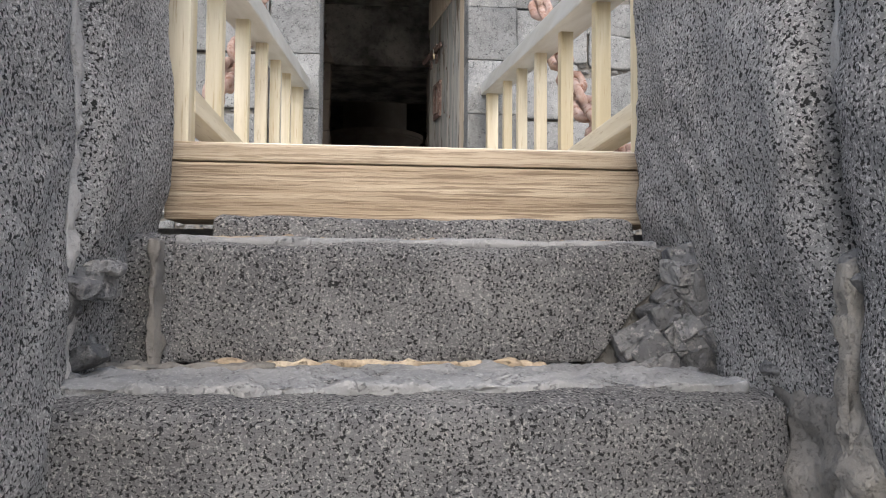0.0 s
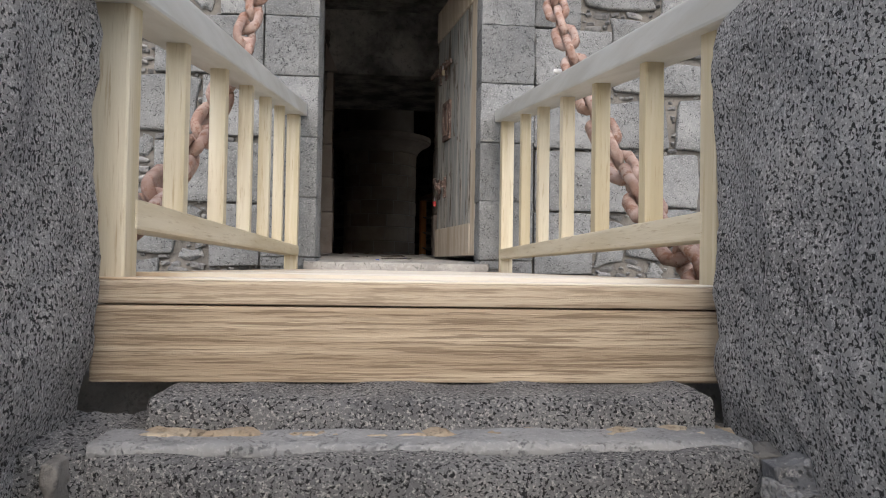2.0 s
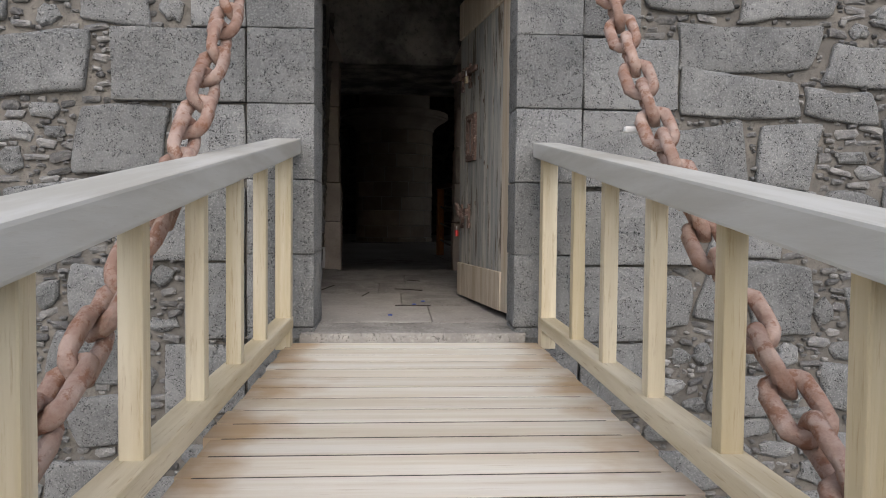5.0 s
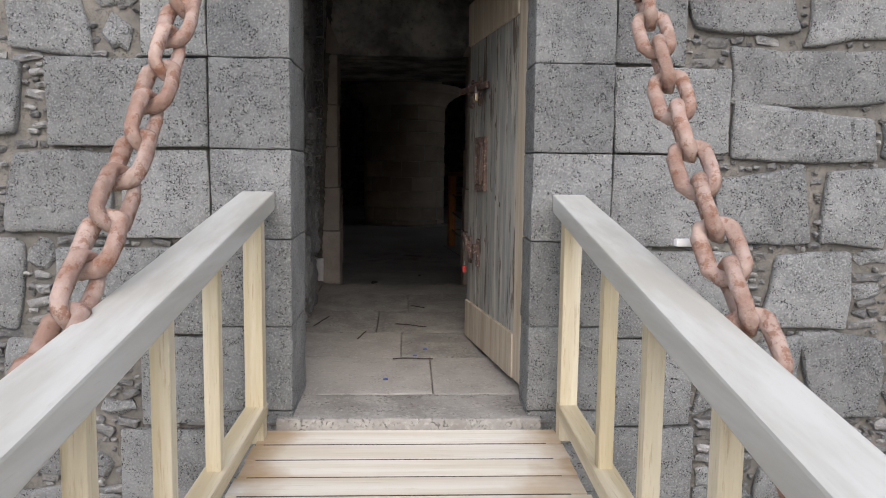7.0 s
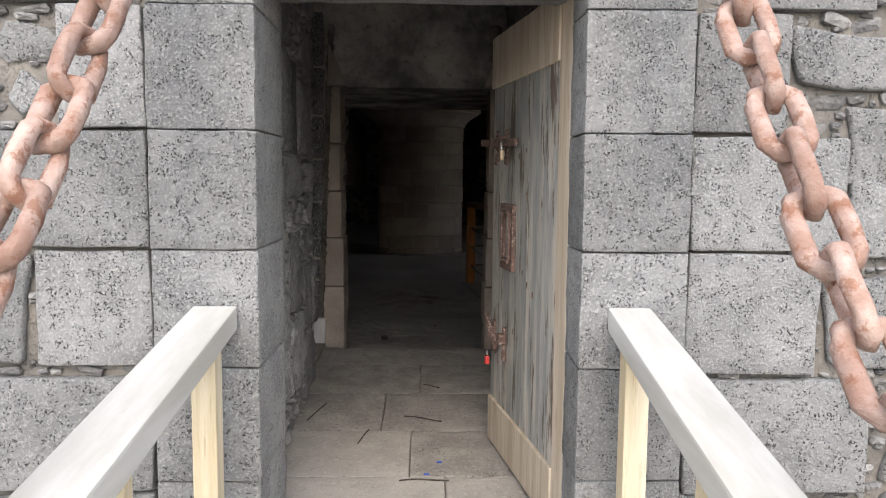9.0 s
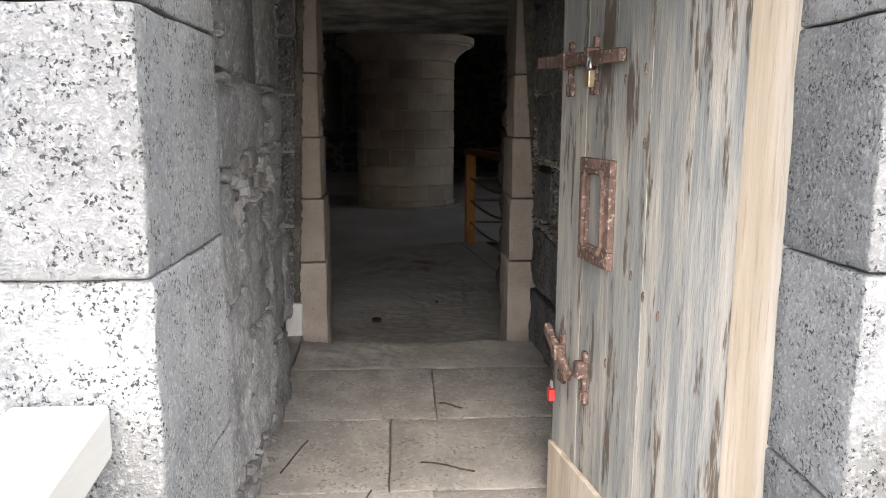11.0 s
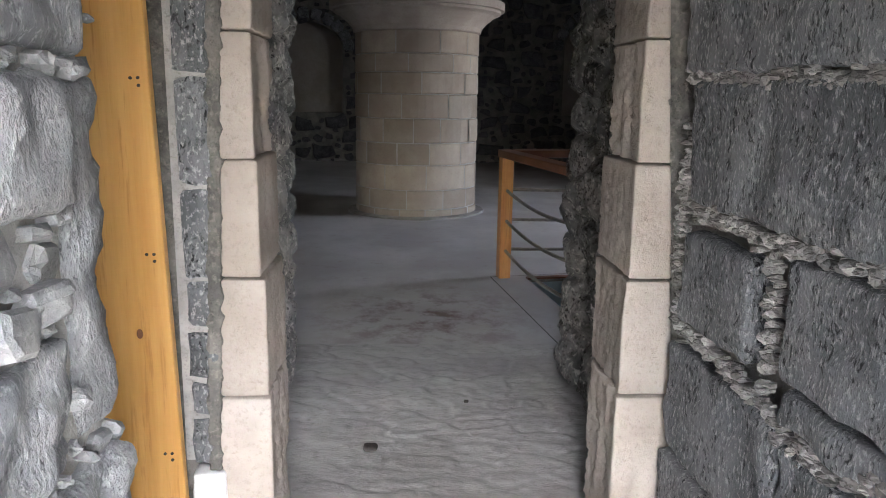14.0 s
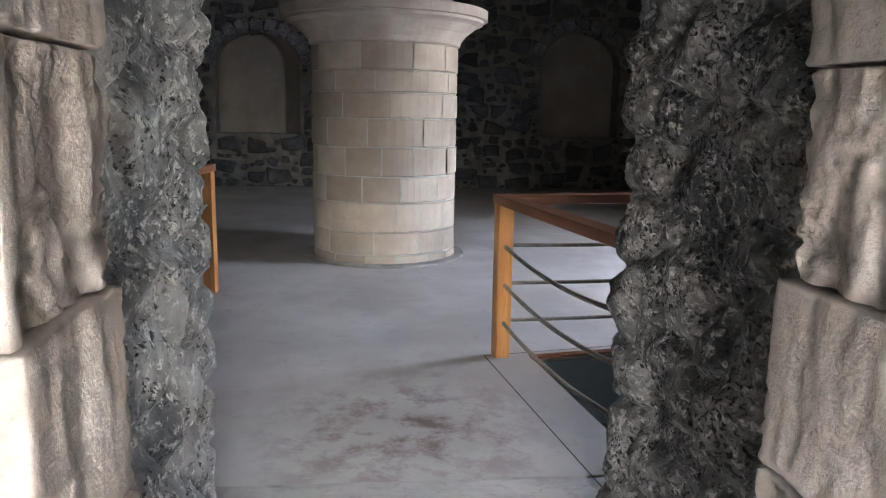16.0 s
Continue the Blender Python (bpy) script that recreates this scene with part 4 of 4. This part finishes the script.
# ---- stairwell railings in the room ----
def railing(name, corner, du, dv, lu, lv, label):
    ob = thing(name, label, "railing")
    FL = floor_z(corner.y) - 0.01
    def w(u, v, z):
        return corner + du * u + dv * v + Vector((0, 0, z))
    turn = Matrix((( *du, 0), ( *dv, 0), (0, 0, 1, 0), (0, 0, 0, 1))).transposed()
    posts = [(0.0, 0.0), (0.0, lv)]
    for u, v in posts:
        p = w(u, v, FL)
        part("post", box((-0.045, -0.045, 0), (0.045, 0.045, 0.93), 0.004, 1, None, Matrix.Translation(p) @ turn), POST_WOOD, ob)
    part("handrail", box((-0.055, -0.055, 0.93), (lu + 0.05, 0.055, 0.985), 0.008, 2, None, Matrix.Translation(w(0, 0, FL)) @ turn), TEAK, ob, "dark varnished handrail")
    part("handrail", box((-0.055, 0.06, 0.93), (0.055, lv + 0.05, 0.985), 0.008, 2, None, Matrix.Translation(w(0, 0, FL)) @ turn), TEAK, ob, "dark varnished handrail")
    for z in (0.69, 0.46, 0.23):
        for a, b, sag in (((0, 0), (lu, 0), 0.065), ((0, 0), (0, lv), 0.02)):
            pts = []
            for k in range(21):
                f = k / 20
                pts.append(w(a[0] + (b[0] - a[0]) * f, a[1] + (b[1] - a[1]) * f, FL + z - sag * 4 * f * (1 - f)))
            part("rope", tube(pts, 0.0125, 7), ROPE, ob, "grey twisted rope", True)
        part("rope_knot", tube([w(-0.055, 0, FL + z - 0.004), w(-0.048, 0, FL + z)], 0.02, 8), ROPE, ob)
    return ob


railing("stairwell_railing", P0, DU, DV, 1.64, 1.9, "wooden post railing with slack ropes around a stairwell")
railing("stairwell_railing", Vector((-1.44, 15.85, 0)), Vector((-0.1, -0.995, 0)).normalized(), Vector((-0.995, 0.1, 0)).normalized(), 1.6, 1.5, "wooden post railing with ropes beside the column")

# ---- stone steps and flanking blocks ----
BEFORE_STEPS = set(scene.objects)

def flank(lo, hi, mat, seed, flare=0.0, slope=0.0):
    s_ = -1 if hi[0] < 0 else 1
    def bend(p):
        # the foot spreads inwards and the top falls away to one side
        low = max(0.0, min(1.0, (-0.12 - p[2]) / 0.5))
        p[0] += s_ * flare * low * max(0.0, 1 - abs(p[0] - (hi[0] if s_ < 0 else lo[0])) / 0.4)
        top = max(0.0, min(1.0, (p[2] + 0.1) / 0.6))
        p[2] += slope * abs(p[0]) * top
        return p
    return rough_block(lo, hi, 0.014 if lo[2] > -1.5 else 0.03, 0.06, 0.018, 6, seed, bend)


g = "blocks flanking the steps"
for lo, hi, seed, fl, sl, lab in (((-1.35, 3.955, -0.75), (-0.54, 4.43, 0.43), 1, 0.08, 0.09, "rough pitted grey basalt block beside the wooden bridge"),
                                  ((-1.35, 3.25, -0.95), (-0.56, 3.93, 0.35), 2, 0.0, 0.0, "large pitted basalt block flanking the stone steps"),
                                  ((0.57, 3.70, -0.75), (1.45, 4.42, 0.44), 3, 0.10, 0.1, "rough rounded pitted basalt boulder beside the bridge"),
                                  ((0.60, 3.2, -0.95), (1.45, 3.675, 0.35), 4, 0.05, 0.0, "large pitted basalt block flanking the stone steps"),
                                  ((-1.3, 1.2, -2.3), (-0.68, 3.24, -1.0), 5, 0.0, 0.0, "low basalt block beside the lower steps"),
                                  ((0.70, 1.2, -2.3), (1.4, 3.19, -1.0), 6, 0.0, 0.0, "low basalt block beside the lower steps")):
    ob = part("stone_block", flank(lo, hi, BASALT_NEAR, seed, fl, sl), BASALT_NEAR, None, smooth=True)
    tagged(ob, lab, "stone block", g)
structure(part("abutment", box((-1.5, 3.9, -2.4), (1.6, 4.45, -0.72)), MORTAR), "mortared stone mass under the bridge end", "abutment")
# added block: closes the bright view below the deck where shadow belongs
structure(part("abutment_back", box((-0.95, 4.66, -2.4), (0.98, 4.85, -0.2)), MORTAR), "added block that keeps the gaps under the bridge dark", "abutment")
structure(part("abutment_cap", rough_block((-0.425, 4.30, -0.3), (0.545, 4.75, -0.192), 0.03, 0.02, 0.008, 8, 9), BASALT_STEP, smooth=True), "flat brown stone bedding under the bridge beam", "abutment")


def step(x0, x1, y0, y1, z0, z1, seed, label, cut=0.0):
    def wear(p):
        top = max(0.0, min(1.0, (p[2] - z1 + 0.08) / 0.08))
        front = max(0.0, min(1.0, (y0 + 0.12 - p[1]) / 0.12))
        p[2] -= top * front * 0.02 * (0.5 + 0.5 * noise.noise(Vector((p[0] * 3, seed, 0))))
        if cut:
            p[0] = min(p[0], x1 - cut * max(0.0, min(1.0, (z1 - 0.06 - p[2]) / (z1 - z0 - 0.06))) ** 0.8 + 0.012 * noise.noise(Vector((p[2] * 30, 2, 1))))
        p[1] += 0.05 * (abs((p[0] - (x0 + x1) / 2) / (x1 - x0) * 2) ** 4) * front
        return p
    ob = part("stone_step", rough_block((x0, y0, z0), (x1, y1, z1), 0.02, 0.025, 0.010, 7, seed, wear), BASALT_STEP, None, smooth=True)
    return tagged(ob, label, "step", "stone steps", "structure")


step(-0.495, 0.585, 4.15, 4.6, -0.50, -0.25, 1, "dark pitted basalt step below the bridge beam", 0.19)
step(-0.62, 0.64, 3.78, 4.3, -0.80, -0.505, 2, "broad worn basalt step with a rounded front")
for k in range(5):
    step(-0.66, 0.68, 3.42 - 0.36 * k, 4.0 - 0.36 * k, -1.06 - 0.25 * k, -0.765 - 0.25 * k, 3 + k, "broad worn basalt step")

# mortar smears and broken filling beside the steps
for lo, hi, seed, mt, lab in (((-0.62, 4.19, -0.6), (-0.48, 4.45, -0.245), 11, BASALT_STEP, "grey stone wedge beside the top step"),
                              ((-0.60, 4.06, -0.515), (-0.42, 4.17, -0.501), 12, MORTAR_PALE, "pale mortar smear on the step"),
                              ((0.38, 4.19, -0.52), (0.80, 4.45, -0.26), 14, MORTAR, "crumbling mortar beside the top step"),
                              ((-0.40, 4.148, -0.512), (0.30, 4.18, -0.488), 15, SANDY, "sandy mortar seam under the top step"),
                              ((-0.66, 3.925, -0.9), (-0.58, 3.96, 0.5), 16, MORTAR_PALE, "pale mortar joint between flanking blocks"),
                              ((0.63, 3.675, -0.1), (0.70, 3.70, 0.2), 17, MORTAR_PALE, "pale mortar joint between flanking blocks"),
                              ((0.625, 3.665, -0.9), (0.70, 3.695, -0.30), 19, MORTAR, "pale mortar joint between flanking blocks"),
                              ((-0.60, 3.87, -0.54), (0.58, 4.16, -0.496), 21, TREAD, "pale worn coat of cement on the tread"),
                              ((-0.512, 4.135, -0.505), (-0.494, 4.21, -0.255), 41, MORTAR, "white mortar joint beside the top step"),
                              ((-0.60, 4.09, -0.51), (-0.26, 4.15, -0.489), 42, MORTAR, "white mortar smear along the tread"),
                              ((-0.45, 4.26, -0.258), (0.56, 4.33, -0.244), 18, SANDY, "sandy mortar bed along the beam")):
    structure(part("mortar", rough_block(lo, hi, 0.011, 0.005, 0.013, 22, seed), mt, smooth=True), lab, "mortar")


def heap(p):
    """Leans the fill back towards its top."""
    p[0] += 0.30 * max(0.0, p[2] + 0.62)
    return p


structure(part("mortar", rough_block((0.62, 3.62, -0.95), (0.95, 4.22, -0.30), 0.014, 0.03, 0.035, 11, 31, heap), MORTAR, smooth=True), "pale crumbling mortar fill against the boulder's foot", "mortar")
structure(part("mortar", rough_block((-0.48, 4.20, -0.27), (0.56, 4.31, -0.242), 0.014, 0.012, 0.006, 6, 33), TREAD, smooth=True), "worn blue-grey tread of the top step", "step")
q = random.Random(81)
rub = bpy.data.objects.new("rubble_fill", None)
scene.collection.objects.link(rub)
tagged(rub, "broken dark slate rubble packed beside the steps", "rubble")
for k in range(60):
    z = q.uniform(-0.53, -0.27)
    x = 0.575 - 0.19 * min(1.0, max(0.0, (-0.31 - z) / 0.19)) + q.uniform(0.03, 0.26 - 0.25 * (z + 0.5))
    y = 4.15 - 0.12 * max(0.0, x - 0.55) + q.uniform(-0.01, 0.02)
    w, h, d = q.uniform(0.07, 0.16), q.uniform(0.03, 0.07), 0.07
    ob = part("stone", rough_block((-w / 2, -d / 2, -h / 2), (w / 2, d / 2, h / 2), 0.016, 0.004, 0.012, 12, k), BROKEN, rub, smooth=False)
    ob.matrix_basis = pose(x, y, z, q.uniform(-15, 15), q.uniform(-45, 0), q.uniform(-20, 20))
for k in range(26):
    x, y, z = q.uniform(-0.66, -0.545), q.uniform(3.9, 4.08), q.uniform(-0.64, -0.30)
    w, h, d = q.uniform(0.04, 0.08), q.uniform(0.025, 0.06), 0.06
    ob = part("stone", rough_block((-w / 2, -d / 2, -h / 2), (w / 2, d / 2, h / 2), 0.013, 0.008, 0.014, 18, 50 + k), BROKEN, rub, smooth=False)
    ob.matrix_basis = pose(x, y, z, q.uniform(-20, 20), q.uniform(-30, 30), q.uniform(-20, 20))
for k in range(60):
    z = q.uniform(-0.8, -0.28)
    x = 0.65 + 0.12 * max(0.0, -0.2 - z) + q.uniform(0.0, 0.06)
    y = q.uniform(3.62, 4.1)
    w, h, d = q.uniform(0.04, 0.1), q.uniform(0.03, 0.06), 0.07
    ob = part("stone", rough_block((-w / 2, -d / 2, -h / 2), (w / 2, d / 2, h / 2), 0.013, 0.008, 0.014, 18, 90 + k), BROKEN, rub, smooth=False)
    ob.matrix_basis = pose(x, y, z, q.uniform(-30, 30), q.uniform(-40, 10), q.uniform(50, 110))

# the whole flight lies a little to one side of the bridge's middle
FLIGHT = Matrix.Translation((-0.087, -0.055, 0)) @ Matrix.Diagonal((0.96, 1, 1, 1))
for ob in [o for o in scene.objects if o not in BEFORE_STEPS and o.parent is None]:
    ob.matrix_basis = FLIGHT @ ob.matrix_basis

# ---- wooden drawbridge ----
bridge = thing("drawbridge", "bleached plank drawbridge deck on a heavy front beam", "bridge")
part("beam", box((-0.635, 4.397, -0.192), (0.552, 4.57, -0.056), 0.006, 2), BEAM, bridge, "grained brown timber beam")
part("beam", box((-0.5, 7.5, -0.19), (0.6, 7.66, -0.045), 0.006, 2), BEAM, bridge)
for x in (-0.5, -0.02, 0.44):
    part("joist", box((x - 0.05, 4.58, -0.19), (x + 0.05, 7.49, -0.046), 0.004), BEAM, bridge)
q = random.Random(91)
y = 4.565
while y < 7.66:
    w = min(q.uniform(0.150, 0.172), 7.675 - y)
    f = (y - 4.4) / 3.3
    x0, x1 = -0.635 - 0.01 * f + q.uniform(-0.014, 0.014), 0.572 + 0.055 * f + q.uniform(-0.014, 0.014)
    top = q.uniform(0.0, 0.0012)
    part("plank", box((x0, y + 0.007, -0.042), (x1, y + w - 0.007, top)), DECK, bridge)
    y += w
part("plank", box((-0.642, 4.394, -0.0535), (0.558, 4.559, -0.012), 0.007, 2), FRONT_PLANK, bridge, "worn front plank with a bleached top")
part("plank_top", box((-0.636, 4.404, -0.0125), (0.552, 4.556, -0.0075), 0.002), DECK, bridge, "bleached top face of the front plank")
# dark sheet close under the deck: colours in the joints' shade and dirt
part("underlay", box((-0.6, 4.58, -0.041), (0.55, 7.64, -0.0012)), DARK_BIT, bridge, "dark sheet for the dirt and shade in the plank joints")


def side_rail(side):
    ob = thing("bridge_railing", "cream painted wooden railing with square balusters along the bridge", "railing", "bridge railings")
    xa, xb = (-0.632, -0.644) if side < 0 else (0.558, 0.653)
    ya, yb = 4.50, 7.62

    def xz(y_):
        f_ = (y_ - ya) / (yb - ya)
        return xa + (xb - xa) * f_, 0.505 + (0.935 - 0.505) * f_
    rows_ = [4.483] + [4.93 + 0.493 * i for i in range(5)] + [7.572] if side < 0 else [4.478] + [4.925 + 0.495 * i for i in range(5)] + [7.588]
    for i, y_ in enumerate(rows_):
        x, zt = xz(y_)
        end = i in (0, 6)
        h_ = 0.037 if end else 0.025
        z0 = -0.013 if end else 0.135
        part("post" if end else "baluster", box((x - h_, y_ - h_, z0), (x + h_, y_ + h_, zt + 0.02), 0.005, 2), RAIL_Z, ob)
    for name_, mat_, z0, hw, hh, yo in (("handrail", RAIL_TOP, 0, 0.068, 0.038, 0.34), ("bottom_rail", RAIL_Y, None, 0.04, 0.03, 0.0)):
        bm_ = bmesh.new()
        y0, y1 = ya - yo, yb + 0.06 if name_ == "handrail" else yb
        pts = []
        for y_ in (y0, y1):
            x, zt = xz(y_)
            zc = zt + 0.036 if z0 == 0 else 0.112
            pts.append((x, y_, zc))
        made = bmesh.ops.create_cube(bm_, size=1)["verts"]
        for v in made:
            p = pts[1] if v.co.y > 0 else pts[0]
            v.co = Vector((p[0] + v.co.x * 2 * hw, p[1], p[2] + v.co.z * 2 * hh))
        bmesh.ops.bevel(bm_, geom=list(bm_.edges), offset=0.008, segments=2, affect="EDGES", profile=0.6)
        part(name_, bm_, mat_, ob, "weathered grey-white handrail" if z0 == 0 else "")
    return ob


side_rail(-1)
side_rail(1)


# ---- drawbridge chains ----
def link_mesh():
    path, L, W = [], 0.045, 0.042
    for k_ in range(20):
        a_ = 6.28319 * k_ / 20
        path.append((math.cos(a_) * W, math.sin(a_) * W + (L if math.sin(a_) > 1e-6 else -L if math.sin(a_) < -1e-6 else 0.0), 0))
    bm_ = tube(path, 0.019, 12, True)
    for v in bm_.verts:
        v.co += v.normal * 0 + Vector((noise.noise(v.co * 40), noise.noise(v.co * 37 + Vector((5, 5, 5))), noise.noise(v.co * 33))) * 0.009
    me = bpy.data.meshes.new("link")
    bmesh.ops.recalc_face_normals(bm_, faces=bm_.faces)
    bm_.to_mesh(me)
    bm_.free()
    me.polygons.foreach_set("use_smooth", [True] * len(me.polygons))
    me.materials.append(RUST)
    return me


LINK = link_mesh()


def chain(x_top, x_low, z_low):
    ob = thing("drawbridge_chain", "heavy rust-orange iron chain from the wall to the bridge", "chain", "drawbridge chains")
    pitch, pts = 0.138, []
    for k_ in range(400):
        f_ = k_ / 399
        a_, b_, c_ = (1 - f_) ** 2, 2 * f_ * (1 - f_), f_ * f_
        pts.append(Vector((x_top + (x_low - x_top) * f_, 7.66 * a_ + 6.15 * b_ + 4.8 * c_, 2.5 * a_ + 0.42 * b_ + z_low * c_)))
    last, n_ = pts[0], 0
    for p in pts[1:]:
        if (p - last).length >= pitch:
            d_ = (p - last).normalized()
            o = new("link", LINK)
            o.parent = ob
            side_ = d_.cross(Vector((1, 0, 0))).normalized()
            base = Matrix((Vector((1, 0, 0)), d_, Vector((1, 0, 0)).cross(d_))).transposed().to_4x4()
            o.matrix_basis = Matrix.Translation((p + last) / 2) @ base @ pose(0, 0, 0, 0, 90 * (n_ % 2) + 22 + rnd.uniform(-12, 12), 0)
            last = p
            n_ += 1
    part("wall_ring", tube([(x_top + 0.07 * math.cos(a_ * 0.5236), 7.66, 2.53 + 0.07 * math.sin(a_ * 0.5236)) for a_ in range(12)], 0.016, 8, True), RUST, ob)
    return ob


chain(-0.715, -0.76, 0.08)
chain(0.745, 0.73, -0.06)
hook = thing("chain_tag", "small white strap tied to the rusty chain", "strap")
part("strap", box((0.66, 6.40, 0.925), (0.735, 6.425, 0.945), 0.006, 2), WHITE, hook)

# ---- open door leaf ----
HX, HY, EX, EY = 0.535, 7.93, 0.357, 9.06
ang = math.degrees(math.atan2(EY - HY, EX - HX))
LEAF = Matrix.Translation((HX, HY, 0.11)) @ pose(0, 0, 0, 0, 0, ang)
LW, LH = math.hypot(EX - HX, EY - HY), 1.97
door = structure(new("door_1"), "open heavy plank door with flaking white paint and rusty ironwork", "door")
q = random.Random(15)
u = 0.0
widths = [0.16, 0.19, 0.2, 0.2, 0.19, LW - 0.94]
for k, w in enumerate(widths):
    b = box((u + 0.0004, -0.05, 0.0 if k else 0.0), (u + w - 0.0004, q.uniform(0.0145, 0.0155) if k else 0.022, LH), 0.0015, 1, None, LEAF)
    part("plank", b, DOOR_WOOD if k == 0 else DOOR_PAINT, door, "pale bare wood stile" if k == 0 else "")
    u += w
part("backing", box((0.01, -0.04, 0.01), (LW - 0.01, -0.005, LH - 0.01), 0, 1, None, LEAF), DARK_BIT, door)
part("rail", box((0.16, 0.0, 0.0), (LW - 0.002, 0.03, 0.22), 0.005, 2, None, LEAF), DOOR_WOOD, door, "bare bottom rail")
part("rail", box((0.16, 0.0, LH - 0.24), (LW - 0.002, 0.03, LH), 0.005, 2, None, LEAF), DOOR_WOOD, door, "bare brown top rail")
pu = LW - 0.315
bm = bmesh.new()
for a, b, c, d in ((pu - 0.105, pu + 0.105, 0.89, 0.94), (pu - 0.105, pu + 0.105, 1.145, 1.19), (pu - 0.105, pu - 0.066, 0.94, 1.145), (pu + 0.066, pu + 0.105, 0.94, 1.145)):
    box((a, 0.014, c), (b, 0.034, d), 0.003, 1, bm, LEAF)
plate = part("lock_plate", bm, RUST_DARK, door, "rusty iron frame plate")
part("plate_rim", tube([LEAF @ Vector((pu + 0.066 * cx, 0.036, 1.042 + 0.112 * cz)) for cx, cz in ((-1, -0.8), (-0.75, -1), (0.75, -1), (1, -0.8), (1, 0.8), (0.75, 1), (-0.75, 1), (-1, 0.8))], 0.008, 8, True), RUST_DARK, plate)
for z, slope, l0, l1 in ((1.47, 0.03, LW - 0.48, LW + 0.14), (0.56, 0.5, LW - 0.2, LW + 0.03)):
    b = box((l0, 0.028, -0.018), (l1, 0.05, 0.018), 0.004, 1, None, LEAF @ Matrix.Translation((0, 0, z)) @ Matrix.Translation(((l0 + l1) / 2, 0, 0)) @ pose(0, 0, 0, 0, -math.degrees(slope), 0) @ Matrix.Translation((-(l0 + l1) / 2, 0, 0)))
    bolt = part("bolt", b, RUST_DARK, door, "rusty sliding bolt")
    for uu in (LW - 0.09, LW - 0.27):
        for du_, dz_, hw_, hh_ in ((0, 0, 0.016, 0.026), (0.0, -0.05, 0.011, 0.03), (-0.014, -0.085, 0.009, 0.02), (0.014, -0.085, 0.009, 0.02), (0, 0.04, 0.012, 0.016)):
            part("staple", box((uu + du_ - hw_, 0.014, z + dz_ - hh_), (uu + du_ + hw_, 0.055 if dz_ == 0 else 0.03, z + dz_ + hh_), 0.004, 1, None, LEAF), RUST_DARK, bolt)
for u, z in ((0.45, 1.40), (0.56, 1.42), (0.60, 0.86), (0.53, 0.90), (0.68, 0.83), (0.57, 1.24), (0.40, 0.62)):
    b = bmesh.new()
    bmesh.ops.create_uvsphere(b, u_segments=10, v_segments=6, radius=0.008, matrix=LEAF @ Matrix.Translation((LW - u, 0.015, z)) @ Matrix.Diagonal((0.7, 0.5, 1.8, 1)))
    part("nail_head", b, RUST_DARK, door, "rusty nail head in a worn knot", True)
lock = thing("padlock", "small brass padlock hanging from the door bolt", "padlock")
part("body", box((LW - 0.332, 0.05, 1.385), (LW - 0.298, 0.068, 1.43), 0.003, 2, None, LEAF), BRASS, lock)
part("shackle", tube([LEAF @ Vector((LW - 0.315 + 0.011 * math.cos(a_ * 0.3927), 0.061, 1.435 + 0.03 * math.sin(a_ * 0.3927))) for a_ in range(9)], 0.003, 6), STEEL, lock, "steel shackle")
lock2 = thing("padlock", "small red padlock hanging from the lower door bolt", "padlock")
part("body", box((LW - 0.11, 0.05, 0.40), (LW - 0.085, 0.07, 0.44), 0.003, 2, None, LEAF), RED_BIT, lock2)
part("shackle", tube([LEAF @ Vector((LW - 0.098 + 0.009 * math.cos(a_ * 0.3927), 0.06, 0.445 + 0.022 * math.sin(a_ * 0.3927))) for a_ in range(9)], 0.0025, 6), STEEL, lock2)

# ---- litter on the passage floor ----
def ground_z(y_):
    return 0.05 + (y_ - 7.68) * 0.035


for x, y in ((0.08, 8.75), (-0.13, 8.2), (0.02, 8.62)):
    ob = part("plastic_scrap", rough_block((x - 0.012, y - 0.006, ground_z(y)), (x + 0.012, y + 0.006, ground_z(y) + 0.008), 0.006, 0.003, 0.002, 30, x), BLUE_BIT)
    tagged(ob, "tiny blue plastic scrap on the passage floor", "litter", "scraps")
for (x0, y0), (x1, y1) in (((-0.1, 9.35), (0.1, 9.28)), ((-0.28, 9.15), (-0.32, 8.98)), ((-0.1, 8.55), (0.12, 8.56)), ((-0.55, 9.55), (-0.62, 9.3)), ((0.0, 9.9), (0.1, 9.85))):
    pts = [(x0 + (x1 - x0) * f, y0 + (y1 - y0) * f + 0.012 * math.sin(f * 5), ground_z(y0 + (y1 - y0) * f) + 0.006) for f in (0, 0.25, 0.5, 0.75, 1)]
    tagged(part("twig", tube(pts, 0.0035, 5), DARK_BIT), "thin dark dry twig on the passage floor", "twig", "twigs")
for x, y, s_ in ((-0.34, 11.74, 0.03), (-0.35, 11.25, 0.012), (0.1, 12.2, 0.012)):
    ob = part("pebble", rough_block((x - s_, y - s_ * 0.7, floor_z(y) - 0.004), (x + s_, y + s_ * 0.7, floor_z(y) + s_ * 0.8), s_ / 3, s_ / 2.2, s_ * 0.2, 20, x), DARK_BIT, None, smooth=True)
    tagged(ob, "small dark stone lying on the rough floor", "pebble", "pebbles")
